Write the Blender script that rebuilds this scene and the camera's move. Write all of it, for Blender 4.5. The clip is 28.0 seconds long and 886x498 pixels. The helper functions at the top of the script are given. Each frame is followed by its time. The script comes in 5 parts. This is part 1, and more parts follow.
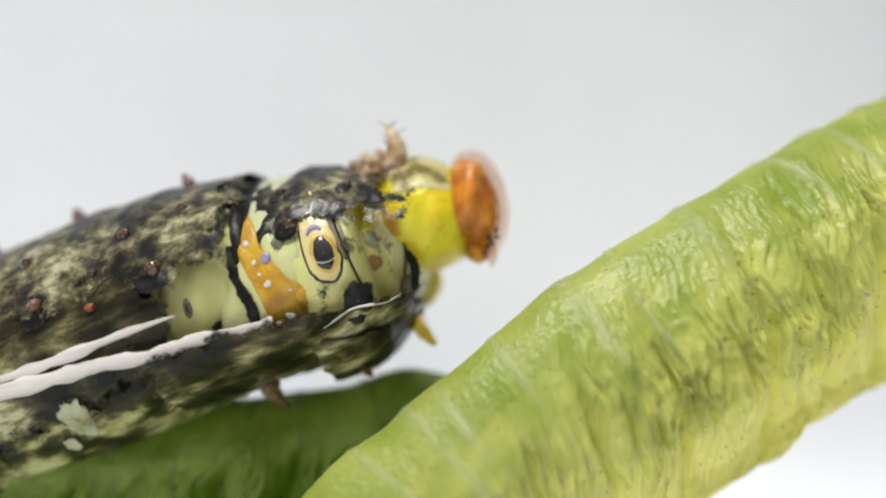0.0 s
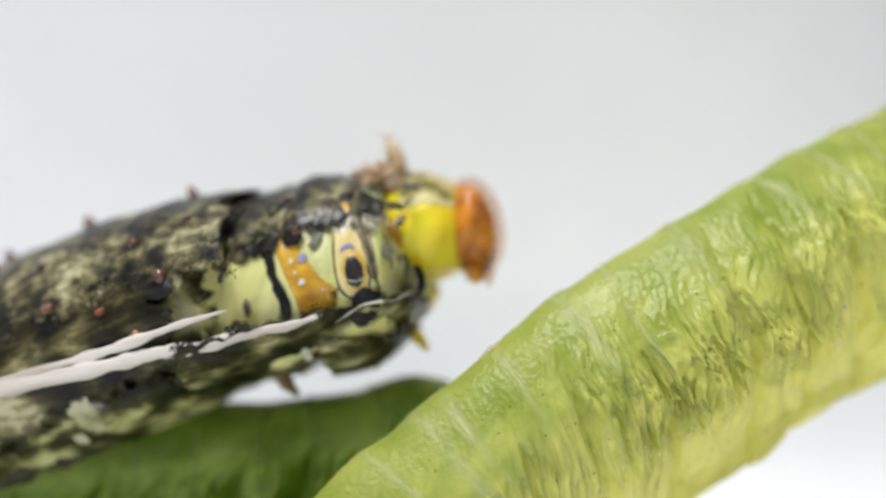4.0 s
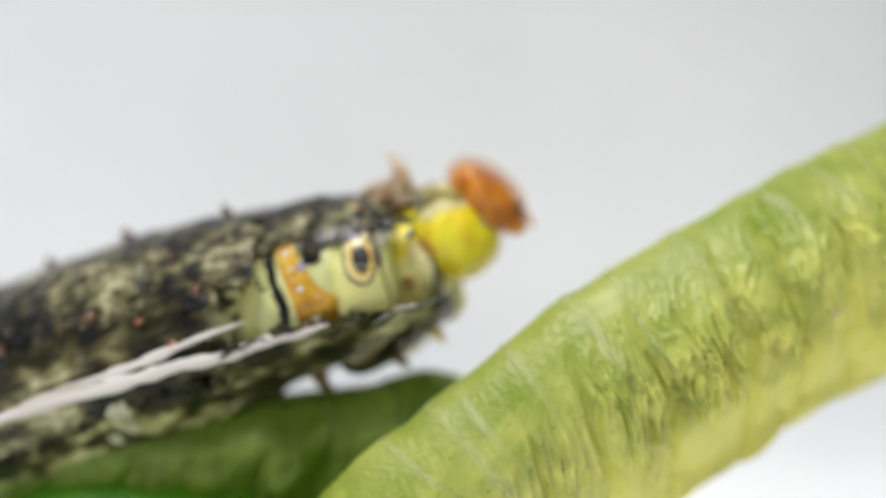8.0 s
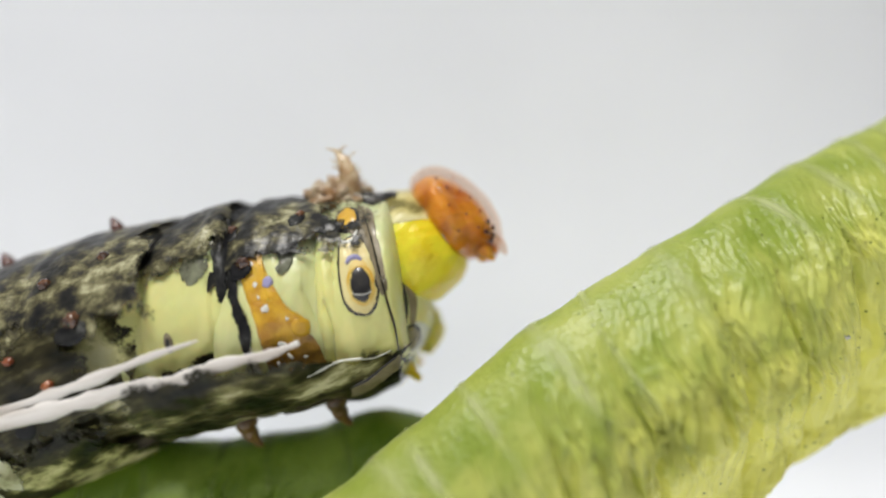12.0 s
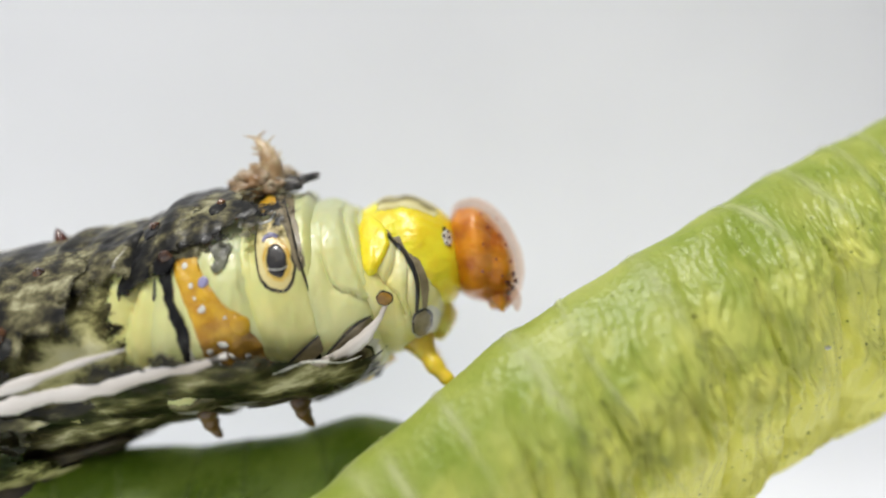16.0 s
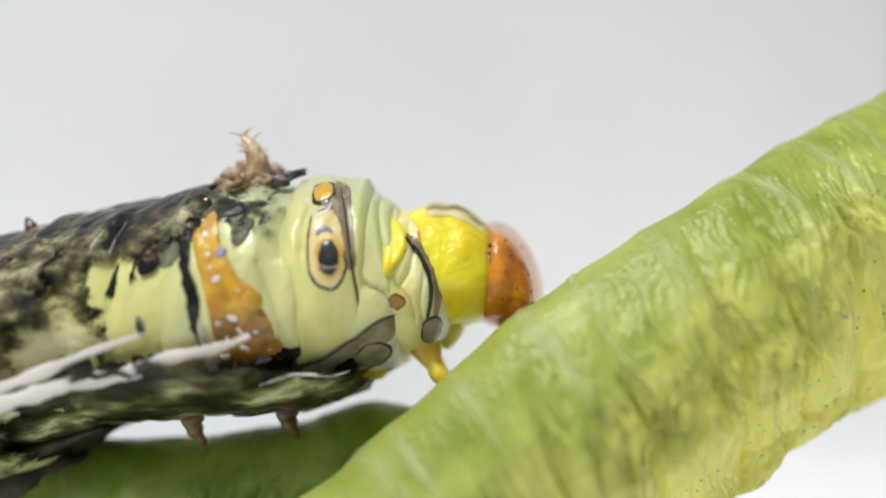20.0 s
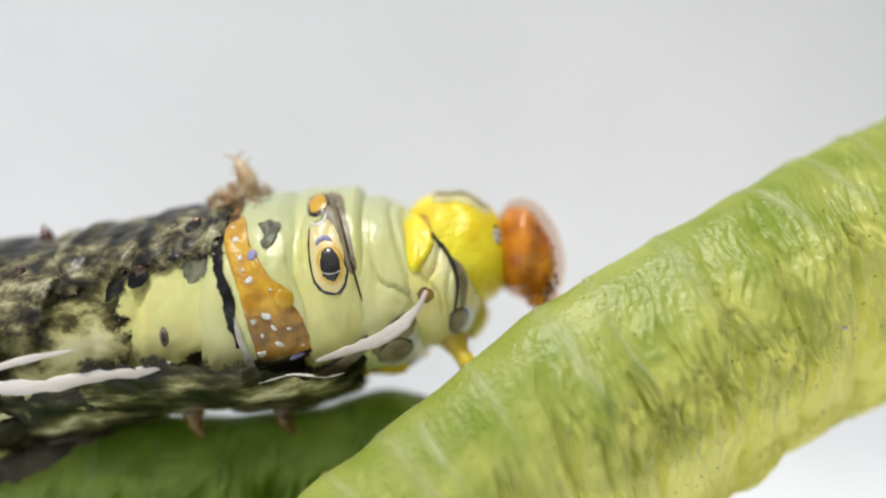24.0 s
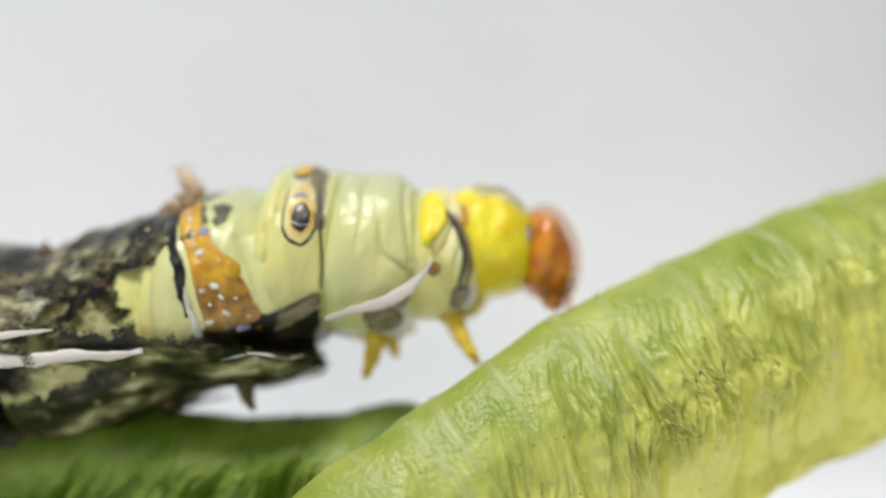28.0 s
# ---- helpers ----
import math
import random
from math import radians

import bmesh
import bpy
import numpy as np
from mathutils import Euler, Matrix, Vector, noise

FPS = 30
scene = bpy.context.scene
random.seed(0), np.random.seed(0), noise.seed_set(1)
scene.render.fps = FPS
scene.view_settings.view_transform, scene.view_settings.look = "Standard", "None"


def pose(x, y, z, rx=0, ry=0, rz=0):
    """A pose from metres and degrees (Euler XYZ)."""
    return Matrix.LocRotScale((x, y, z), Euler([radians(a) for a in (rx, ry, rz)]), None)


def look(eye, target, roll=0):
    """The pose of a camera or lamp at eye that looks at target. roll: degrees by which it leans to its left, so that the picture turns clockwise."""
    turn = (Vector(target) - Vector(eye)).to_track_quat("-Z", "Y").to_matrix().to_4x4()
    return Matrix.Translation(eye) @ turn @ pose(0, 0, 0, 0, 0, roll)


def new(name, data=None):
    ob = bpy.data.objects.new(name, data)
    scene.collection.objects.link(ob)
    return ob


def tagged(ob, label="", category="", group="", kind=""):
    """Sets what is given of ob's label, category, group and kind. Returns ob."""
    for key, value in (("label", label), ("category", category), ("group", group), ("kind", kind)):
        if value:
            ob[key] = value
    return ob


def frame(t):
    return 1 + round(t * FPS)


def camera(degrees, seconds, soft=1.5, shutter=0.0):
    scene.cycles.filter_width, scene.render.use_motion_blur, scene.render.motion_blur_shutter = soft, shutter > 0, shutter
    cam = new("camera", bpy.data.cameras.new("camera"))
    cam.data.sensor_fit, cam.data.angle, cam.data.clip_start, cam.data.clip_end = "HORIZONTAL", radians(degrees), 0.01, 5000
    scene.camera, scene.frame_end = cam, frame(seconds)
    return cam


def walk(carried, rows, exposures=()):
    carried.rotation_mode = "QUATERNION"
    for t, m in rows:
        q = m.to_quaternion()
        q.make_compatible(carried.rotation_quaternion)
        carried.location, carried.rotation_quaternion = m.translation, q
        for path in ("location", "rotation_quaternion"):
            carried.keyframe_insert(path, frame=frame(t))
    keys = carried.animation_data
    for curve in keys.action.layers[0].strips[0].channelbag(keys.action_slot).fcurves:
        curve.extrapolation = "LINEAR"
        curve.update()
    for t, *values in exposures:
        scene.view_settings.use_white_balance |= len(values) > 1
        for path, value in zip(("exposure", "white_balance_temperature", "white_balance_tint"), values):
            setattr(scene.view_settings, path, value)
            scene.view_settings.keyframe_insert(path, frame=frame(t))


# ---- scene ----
# A macro view: a swallowtail caterpillar slips out of its old dark skin on a curled leaf. Plan in millimetres.
MM = 0.001
cam = camera(62.0, 28.0, soft=2.1)
cam.data.dof.use_dof = True
cam.data.dof.focus_distance = 0.0263
cam.data.dof.aperture_fstop = 13.0
# t, x, y, z, lean
EYE_ROWS = [
    (0.0, 0.11, -28.04, -0.66, -0.07),
    (0.5, 0.51, -28.72, -0.61, 0.17),
    (1.0, 0.61, -28.91, -0.60, 0.30),
    (1.5, 0.61, -29.73, -0.78, 0.42),
    (2.0, 0.72, -29.40, -0.71, 0.46),
    (2.5, -0.91, -29.66, -1.89, -0.16),
    (3.0, -1.59, -30.86, -1.88, -0.57),
    (3.5, -1.91, -32.17, -1.28, -0.91),
    (4.0, -0.04, -29.82, -0.08, -0.07),
    (4.5, 0.38, -27.02, 0.00, -0.18),
    (6.5, 1.53, -28.80, 0.54, 0.05),
    (7.0, 1.52, -27.26, 0.58, 0.06),
    (7.5, -0.27, -30.17, -0.40, -0.99),
    (8.0, -0.73, -31.59, -0.02, -1.30),
    (8.5, 1.76, -28.37, 1.31, 0.25),
    (9.0, 0.72, -27.84, 0.37, -0.58),
    (9.5, 0.68, -28.24, 0.24, -0.43),
    (10.0, 0.66, -28.35, 0.07, -0.22),
    (10.5, 0.91, -28.15, 0.30, -0.14),
    (11.0, 0.17, -29.20, -0.07, -0.53),
    (11.5, 0.64, -28.95, 0.89, -0.03),
    (12.0, 1.22, -27.33, 0.87, 0.33),
    (12.5, 1.22, -27.16, 0.69, -0.11),
    (14.5, 1.69, -26.80, 1.24, -0.76),
    (15.0, 1.65, -26.69, 1.20, -0.79),
    (15.5, 1.89, -27.02, 1.02, 0.02),
    (16.0, 2.03, -27.07, 1.12, 0.03),
    (16.5, 1.99, -27.19, 0.95, 0.51),
    (17.0, 1.93, -27.55, 0.87, 0.63),
    (17.5, 2.12, -27.84, 1.09, 0.71),
    (18.0, 2.57, -27.91, 1.39, 0.96),
    (18.5, 2.48, -27.67, 0.89, 1.88),
    (19.0, 1.93, -28.17, 0.85, 0.97),
    (19.5, 2.08, -27.38, 0.97, 1.42),
    (20.0, 1.72, -26.65, 0.37, 1.45),
    (20.5, 1.68, -27.05, 0.55, 0.85),
    (22.5, 1.10, -27.80, 0.94, -0.96),
    (23.0, 0.87, -27.50, 0.75, -1.06),
    (23.5, 0.92, -27.43, 0.80, -1.32),
    (24.0, 0.86, -28.04, 0.25, -1.09),
    (24.5, 1.01, -28.64, 0.39, -1.64),
    (25.0, 1.24, -28.11, 0.83, -1.27),
    (25.5, 1.22, -28.24, 0.73, -1.39),
    (26.0, 1.36, -28.12, 1.12, -1.76),
    (26.5, 1.01, -28.57, 0.74, -2.36),
    (27.0, 0.45, -28.46, 1.32, -4.47),
    (27.5, -0.06, -29.15, 0.21, -4.49),
    (28.0, -0.08, -30.00, 0.23, -3.83),
]
walk(cam, [(t, pose(x * MM, y * MM, z * MM, 90, lean, 0)) for t, x, y, z, lean in EYE_ROWS], [(0, -0.38), (1, -0.35), (2, -0.33), (3, -0.30), (4, -0.37), (7, -0.42), (19, -0.41), (28, -0.43)])

# ---- light ----
world = bpy.data.worlds.new("overcast_sky")
scene.world = world
world.use_nodes = True
wn = world.node_tree
sky = wn.nodes.new("ShaderNodeTexSky")
sky.sky_type = "NISHITA"
sky.sun_disc = False
sky.sun_elevation, sky.sun_rotation = radians(57), radians(203)
sky.dust_density = 4.0
soften = wn.nodes.new("ShaderNodeHueSaturation")
soften.inputs["Saturation"].default_value = 0.12
back = wn.nodes["Background"]
wn.links.new(sky.outputs["Color"], soften.inputs["Color"])
wn.links.new(soften.outputs["Color"], back.inputs["Color"])
back.inputs["Strength"].default_value = 0.078
sun = new("sun", bpy.data.lights.new("sun", "SUN"))
sun.data.energy, sun.data.angle, sun.data.color = 3.2, radians(12), (1.0, 0.98, 0.95)
sun.matrix_world = look((-0.2, -0.38, 0.85), (0, 0, 0))


# ---- materials ----
def material(name, colour, rough=0.5, second=None, scale=900.0, sub=0.0, coat=0.0, bump=0.0, bump_scale=3000.0, stretch=(1, 1, 1), spread=(0.4, 0.6), translucent=0.0):
    """A two-tone skin: noise between two colours at one scale, grain at a finer one, and relief."""
    m = bpy.data.materials.new(name)
    m.use_nodes = True
    n, link = m.node_tree.nodes, m.node_tree.links
    b = n["Principled BSDF"]
    place = n.new("ShaderNodeTexCoord")
    squeeze = n.new("ShaderNodeMapping")
    squeeze.inputs["Scale"].default_value = stretch
    link.new(place.outputs["Object"], squeeze.inputs["Vector"])
    cloud = n.new("ShaderNodeTexNoise")
    cloud.inputs["Scale"].default_value, cloud.inputs["Detail"].default_value = scale, 5
    link.new(squeeze.outputs["Vector"], cloud.inputs["Vector"])
    ramp = n.new("ShaderNodeValToRGB")
    second = second or tuple(c * 0.8 for c in colour)
    ramp.color_ramp.elements[0].position, ramp.color_ramp.elements[1].position = spread
    ramp.color_ramp.elements[0].color, ramp.color_ramp.elements[1].color = (*colour, 1), (*second, 1)
    link.new(cloud.outputs["Fac"], ramp.inputs["Fac"])
    link.new(ramp.outputs["Color"], b.inputs["Base Color"])
    b.inputs["Roughness"].default_value = rough
    b.inputs["Coat Weight"].default_value = coat
    b.inputs["Coat Roughness"].default_value = 0.15
    if sub:
        b.inputs["Subsurface Weight"].default_value = sub
        b.inputs["Subsurface Radius"].default_value = (1.0, 0.5, 0.2)
        b.inputs["Subsurface Scale"].default_value = 0.0006
    if bump:
        fine = n.new("ShaderNodeTexNoise")
        fine.inputs["Scale"].default_value, fine.inputs["Detail"].default_value = bump_scale, 4
        link.new(squeeze.outputs["Vector"], fine.inputs["Vector"])
        relief = n.new("ShaderNodeBump")
        relief.inputs["Strength"].default_value, relief.inputs["Distance"].default_value = bump, 0.00008
        link.new(fine.outputs["Fac"], relief.inputs["Height"])
        link.new(relief.outputs["Normal"], b.inputs["Normal"])
    if translucent:
        glow = n.new("ShaderNodeBsdfTranslucent")
        mix = n.new("ShaderNodeMixShader")
        mix.inputs["Fac"].default_value = translucent
        link.new(ramp.outputs["Color"], glow.inputs["Color"])
        link.new(b.outputs["BSDF"], mix.inputs[1])
        link.new(glow.outputs["BSDF"], mix.inputs[2])
        link.new(mix.outputs["Shader"], n["Material Output"].inputs["Surface"])
    return m


def greyer_back(m, colour, z0, z1):
    """The back is greyer and greener than the flank."""
    n, link = m.node_tree.nodes, m.node_tree.links
    ramp = [x for x in n if x.bl_idname == "ShaderNodeValToRGB"][0]
    place = [x for x in n if x.bl_idname == "ShaderNodeTexCoord"][0]
    split = n.new("ShaderNodeSeparateXYZ")
    link.new(place.outputs["Object"], split.inputs["Vector"])
    high = n.new("ShaderNodeMapRange")
    high.inputs["From Min"].default_value, high.inputs["From Max"].default_value = z0 * MM, z1 * MM
    link.new(split.outputs["Z"], high.inputs["Value"])
    mix = n.new("ShaderNodeMix")
    mix.data_type = "RGBA"
    mix.inputs["B"].default_value = (*colour, 1)
    link.new(high.outputs["Result"], mix.inputs["Factor"])
    link.new(ramp.outputs["Color"], mix.inputs["A"])
    link.new(mix.outputs["Result"], n["Principled BSDF"].inputs["Base Color"])


def mottled(name, steps, scale, stretch, rough=0.3, bump=0.5, torn=False, large=420.0):
    """Blotched old skin: large and small blotches together over a colour ramp, with pale flecks and wet relief."""
    m = material(name, (0, 0, 0), rough, scale=scale, bump=bump, bump_scale=1500, stretch=stretch, coat=0.06)
    n, link = m.node_tree.nodes, m.node_tree.links
    n["Principled BSDF"].inputs["Specular IOR Level"].default_value = 0.2
    [x for x in n if x.bl_idname == "ShaderNodeBump"][0].inputs["Distance"].default_value = 0.00013
    ramp = [x for x in n if x.bl_idname == "ShaderNodeValToRGB"][0]
    cloud = [x for x in n if x.bl_idname == "ShaderNodeTexNoise"][0]
    place = [x for x in n if x.bl_idname == "ShaderNodeTexCoord"][0]
    cloud.inputs["Detail"].default_value, cloud.inputs["Roughness"].default_value, cloud.inputs["Distortion"].default_value = 6, 0.6, 0.15
    wide = n.new("ShaderNodeTexNoise")
    wide.inputs["Scale"].default_value, wide.inputs["Detail"].default_value = large, 2
    link.new(place.outputs["Object"], wide.inputs["Vector"])
    blend = n.new("ShaderNodeMix")
    blend.inputs["Factor"].default_value = 0.42
    link.new(cloud.outputs["Fac"], blend.inputs["A"])
    link.new(wide.outputs["Fac"], blend.inputs["B"])
    link.new(blend.outputs["Result"], ramp.inputs["Fac"])
    while len(ramp.color_ramp.elements) < len(steps):
        ramp.color_ramp.elements.new(0.5)
    for e, (p, c) in zip(ramp.color_ramp.elements, steps):
        e.position, e.color = p, (*c, 1)
    if torn:
        # the skin wears away unevenly towards its torn edges
        cover = n.new("ShaderNodeAttribute")
        cover.attribute_name = "cover"
        frayed = n.new("ShaderNodeTexNoise")
        frayed.inputs["Scale"].default_value, frayed.inputs["Detail"].default_value = 900, 6
        frayed.inputs["Roughness"].default_value = 0.7
        link.new(place.outputs["Object"], frayed.inputs["Vector"])
        both = n.new("ShaderNodeMath")
        link.new(cover.outputs["Fac"], both.inputs[0])
        rougher = n.new("ShaderNodeMath")
        rougher.operation = "MULTIPLY_ADD"
        rougher.inputs[1].default_value, rougher.inputs[2].default_value = 1.9, -0.45
        link.new(frayed.outputs["Fac"], rougher.inputs[0])
        link.new(rougher.outputs["Value"], both.inputs[1])
        limit = n.new("ShaderNodeMapRange")
        limit.inputs["From Min"].default_value, limit.inputs["From Max"].default_value = 0.82, 0.97
        link.new(both.outputs["Value"], limit.inputs["Value"])
        gone = n.new("ShaderNodeBsdfTransparent")
        mix = n.new("ShaderNodeMixShader")
        link.new(limit.outputs["Result"], mix.inputs["Fac"])
        link.new(gone.outputs["BSDF"], mix.inputs[1])
        link.new(n["Principled BSDF"].outputs["BSDF"], mix.inputs[2])
        link.new(mix.outputs["Shader"], n["Material Output"].inputs["Surface"])
    return m


PAPER = material("white_paper", (0.862, 0.878, 0.908), 0.8, (0.842, 0.858, 0.888), 60, bump=0.05, bump_scale=900)
LEAF = material("leaf_green", (0.29, 0.38, 0.048), 0.34, (0.50, 0.55, 0.13), 420, bump=0.6, bump_scale=5200, translucent=0.24, spread=(0.35, 0.68))
nodes, links = LEAF.node_tree.nodes, LEAF.node_tree.links
ramp = [x for x in nodes if x.bl_idname == "ShaderNodeValToRGB"][0]
place = [x for x in nodes if x.bl_idname == "ShaderNodeTexCoord"][0]
across = nodes.new("ShaderNodeVectorMath")
across.operation = "DOT_PRODUCT"
across.inputs[1].default_value = (0.545, 0.0, -0.84)
links.new(place.outputs["Object"], across.inputs[0])
patchy = nodes.new("ShaderNodeTexNoise")
patchy.inputs["Scale"].default_value, patchy.inputs["Detail"].default_value = 700, 6
lie = nodes.new("ShaderNodeMapping")
lie.inputs["Rotation"].default_value = (0, radians(-20), 0)
lie.inputs["Scale"].default_value = (1.3, 1.0, 0.8)
links.new(place.outputs["Object"], lie.inputs["Vector"])
links.new(lie.outputs["Vector"], patchy.inputs["Vector"])
shift = nodes.new("ShaderNodeMath")
shift.operation = "MULTIPLY_ADD"
shift.inputs[1].default_value, shift.inputs[2].default_value = 0.009, -0.0045
links.new(patchy.outputs["Fac"], shift.inputs[0])
total = nodes.new("ShaderNodeMath")
links.new(across.outputs["Value"], total.inputs[0])
links.new(shift.outputs["Value"], total.inputs[1])
# Yellower towards the lower edge: light through the margin painted as colour.
margin = nodes.new("ShaderNodeMapRange")
margin.inputs["From Min"].default_value, margin.inputs["From Max"].default_value = 0.0062, 0.0115
links.new(total.outputs["Value"], margin.inputs["Value"])
glow_tint = nodes.new("ShaderNodeMix")
glow_tint.data_type = "RGBA"
glow_tint.inputs["B"].default_value = (0.88, 0.86, 0.22, 1)
pits = nodes.new("ShaderNodeTexVoronoi")
pits.inputs["Scale"].default_value = 2600
links.new(place.outputs["Object"], pits.inputs["Vector"])
pit = nodes.new("ShaderNodeMapRange")
pit.inputs["From Min"].default_value, pit.inputs["From Max"].default_value = 0.06, 0.20
links.new(pits.outputs["Distance"], pit.inputs["Value"])
chosen = nodes.new("ShaderNodeSeparateColor")
links.new(pits.outputs["Color"], chosen.inputs["Color"])
spared = nodes.new("ShaderNodeMath")
spared.operation = "GREATER_THAN"
spared.inputs[1].default_value = 0.42
links.new(chosen.outputs["Red"], spared.inputs[0])
either = nodes.new("ShaderNodeMath")
either.operation = "MAXIMUM"
links.new(spared.outputs["Value"], either.inputs[0])
links.new(pit.outputs["Result"], either.inputs[1])
darken = nodes.new("ShaderNodeMix")
darken.data_type = "RGBA"
darken.inputs["A"].default_value = (0.19, 0.24, 0.03, 1)
for old in [l for l in links if l.from_node == ramp]:
    links.new(darken.outputs["Result"], old.to_socket)
for k in (glow_tint, darken):
    k.inputs["Factor"].default_value = 0.5
links.new(ramp.outputs["Color"], glow_tint.inputs["A"])
links.new(margin.outputs["Result"], glow_tint.inputs["Factor"])
links.new(glow_tint.outputs["Result"], darken.inputs["B"])
links.new(either.outputs["Value"], darken.inputs["Factor"])
# Darker copies of the leaf green: shade and light through it painted in.
LEAF_FAR_SHADED = material("leaf_green_fold_shaded", (0.15, 0.24, 0.017), 0.45, (0.265, 0.37, 0.054), 420, bump=1.0, bump_scale=1600, translucent=0.3)
LEAF_SHADED = material("leaf_green_shaded", (0.07, 0.25, 0.006), 0.5, (0.11, 0.33, 0.012), 300, bump=0.5, bump_scale=1600, translucent=0.4)
VEIN = material("leaf_vein", (0.66, 0.70, 0.34), 0.5, (0.56, 0.62, 0.24), 1500, bump=0.3)
# Dimmer vein copy, with the lower fold's shade painted into its colour.
VEIN_SHADED = material("leaf_vein_shaded", (0.34, 0.46, 0.12), 0.5, (0.26, 0.37, 0.07), 900, bump=0.3)
for m in (VEIN, VEIN_SHADED):
    # a vein fades softly into the blade on both sides
    n, link = m.node_tree.nodes, m.node_tree.links
    cover = n.new("ShaderNodeAttribute")
    cover.attribute_name = "cover"
    gone = n.new("ShaderNodeBsdfTransparent")
    mix = n.new("ShaderNodeMixShader")
    link.new(cover.outputs["Fac"], mix.inputs["Fac"])
    link.new(gone.outputs["BSDF"], mix.inputs[1])
    link.new(n["Principled BSDF"].outputs["BSDF"], mix.inputs[2])
    link.new(mix.outputs["Shader"], n["Material Output"].inputs["Surface"])
PALE = material("pale_skin", (0.75, 0.72, 0.27), 0.40, (0.62, 0.64, 0.26), 520, sub=0.25, coat=0.14, bump=0.14, bump_scale=4200, stretch=(1, 0.8, 0.7), spread=(0.35, 0.7))
PALE_GREEN = material("pale_green_skin", (0.71, 0.70, 0.31), 0.40, (0.59, 0.62, 0.285), 480, sub=0.25, coat=0.14, bump=0.14, bump_scale=4200, stretch=(1, 0.8, 0.7), spread=(0.35, 0.7))
greyer_back(PALE, (0.52, 0.56, 0.33), 1.8, 3.9)
greyer_back(PALE_GREEN, (0.48, 0.53, 0.33), 1.5, 3.8)
COLLAR_SKIN = material("yellow_cream_skin", (0.82, 0.75, 0.27), 0.4, (0.80, 0.78, 0.47), 420, sub=0.25, coat=0.15, bump=0.25, bump_scale=5200, spread=(0.38, 0.62))
YELLOW = material("yellow_skin", (0.93, 0.80, 0.03), 0.4, (0.86, 0.66, 0.012), 800, sub=0.35, coat=0.16, bump=0.4, bump_scale=8000)
AMBER = material("amber_head", (0.90, 0.44, 0.008), 0.3, (0.50, 0.14, 0.004), 900, sub=0.5, coat=0.6, bump=0.4, bump_scale=5000, spread=(0.38, 0.66))
SHELL = material("clear_brown_cuticle", (0.34, 0.15, 0.09), 0.10, (0.22, 0.07, 0.035), 900, coat=1.0, bump=0.25, bump_scale=6000)
shell_nodes, shell_links = SHELL.node_tree.nodes, SHELL.node_tree.links
clear = shell_nodes.new("ShaderNodeBsdfTransparent")
clear.inputs["Color"].default_value = (0.98, 0.88, 0.80, 1)
see = shell_nodes.new("ShaderNodeMixShader")
see.inputs["Fac"].default_value = 0.84
shell_links.new(shell_nodes["Principled BSDF"].outputs["BSDF"], see.inputs[1])
shell_links.new(clear.outputs["BSDF"], see.inputs[2])
shell_links.new(see.outputs["Shader"], shell_nodes["Material Output"].inputs["Surface"])
AMBER_DARK = material("dark_amber", (0.10, 0.02, 0.008), 0.25, coat=0.6)
FRECKLE = material("brown_freckle", (0.24, 0.06, 0.02), 0.3, (0.34, 0.10, 0.02), 1500, coat=0.4)
ORANGE = material("orange_band", (0.70, 0.41, 0.025), 0.35, (0.52, 0.25, 0.015), 1500, sub=0.2, coat=0.3, bump=0.8, bump_scale=3500)
BROWN = material("brown_band", (0.22, 0.11, 0.015), 0.35, (0.46, 0.24, 0.025), 1700, coat=0.3, bump=0.8, bump_scale=3500)
RUSSET = mottled("russet_skin", [(0.42, (0.05, 0.03, 0.02)), (0.50, (0.20, 0.10, 0.04)), (0.57, (0.42, 0.22, 0.05)), (0.66, (0.55, 0.42, 0.22))], 1300, (1, 1, 1), 0.35, 0.6, True)
GREYBROWN = material("grey_brown_mark", (0.18, 0.145, 0.08), 0.45, (0.29, 0.24, 0.15), 1600, coat=0.2, bump=0.3)
CREAM = material("cream_ring", (0.76, 0.66, 0.31), 0.4, (0.70, 0.56, 0.21), 1400, coat=0.2)
GOLD_PALE = material("pale_gold_ring", (0.75, 0.58, 0.18), 0.4, (0.68, 0.46, 0.09), 1400, coat=0.3)
GOLD = material("golden_mark", (0.68, 0.40, 0.02), 0.4, (0.60, 0.33, 0.02), 1400, coat=0.3)
BLACK = material("black_mark", (0.012, 0.011, 0.012), 0.3, (0.03, 0.026, 0.022), 1800, coat=0.4)
LILAC = material("lilac_mark", (0.36, 0.34, 0.56), 0.4, coat=0.3)
WHITE = material("white_mark", (0.75, 0.74, 0.66), 0.4, coat=0.3)
SHED = material("white_tracheal_lining", (0.88, 0.84, 0.79), 0.35, (0.52, 0.45, 0.38), 1500, coat=0.2, bump=0.9, bump_scale=2500, spread=(0.42, 0.72), stretch=(0.12, 1, 1), translucent=0.12)
OLD = mottled("old_dark_skin", [(0.37, (0.006, 0.006, 0.007)), (0.450, (0.018, 0.018, 0.015)), (0.488, (0.050, 0.045, 0.028)), (0.523, (0.105, 0.095, 0.048)), (0.57, (0.23, 0.215, 0.115)), (0.63, (0.50, 0.48, 0.30))], 1650, (0.8, 1, 1), 0.34, 0.6, True, 350)
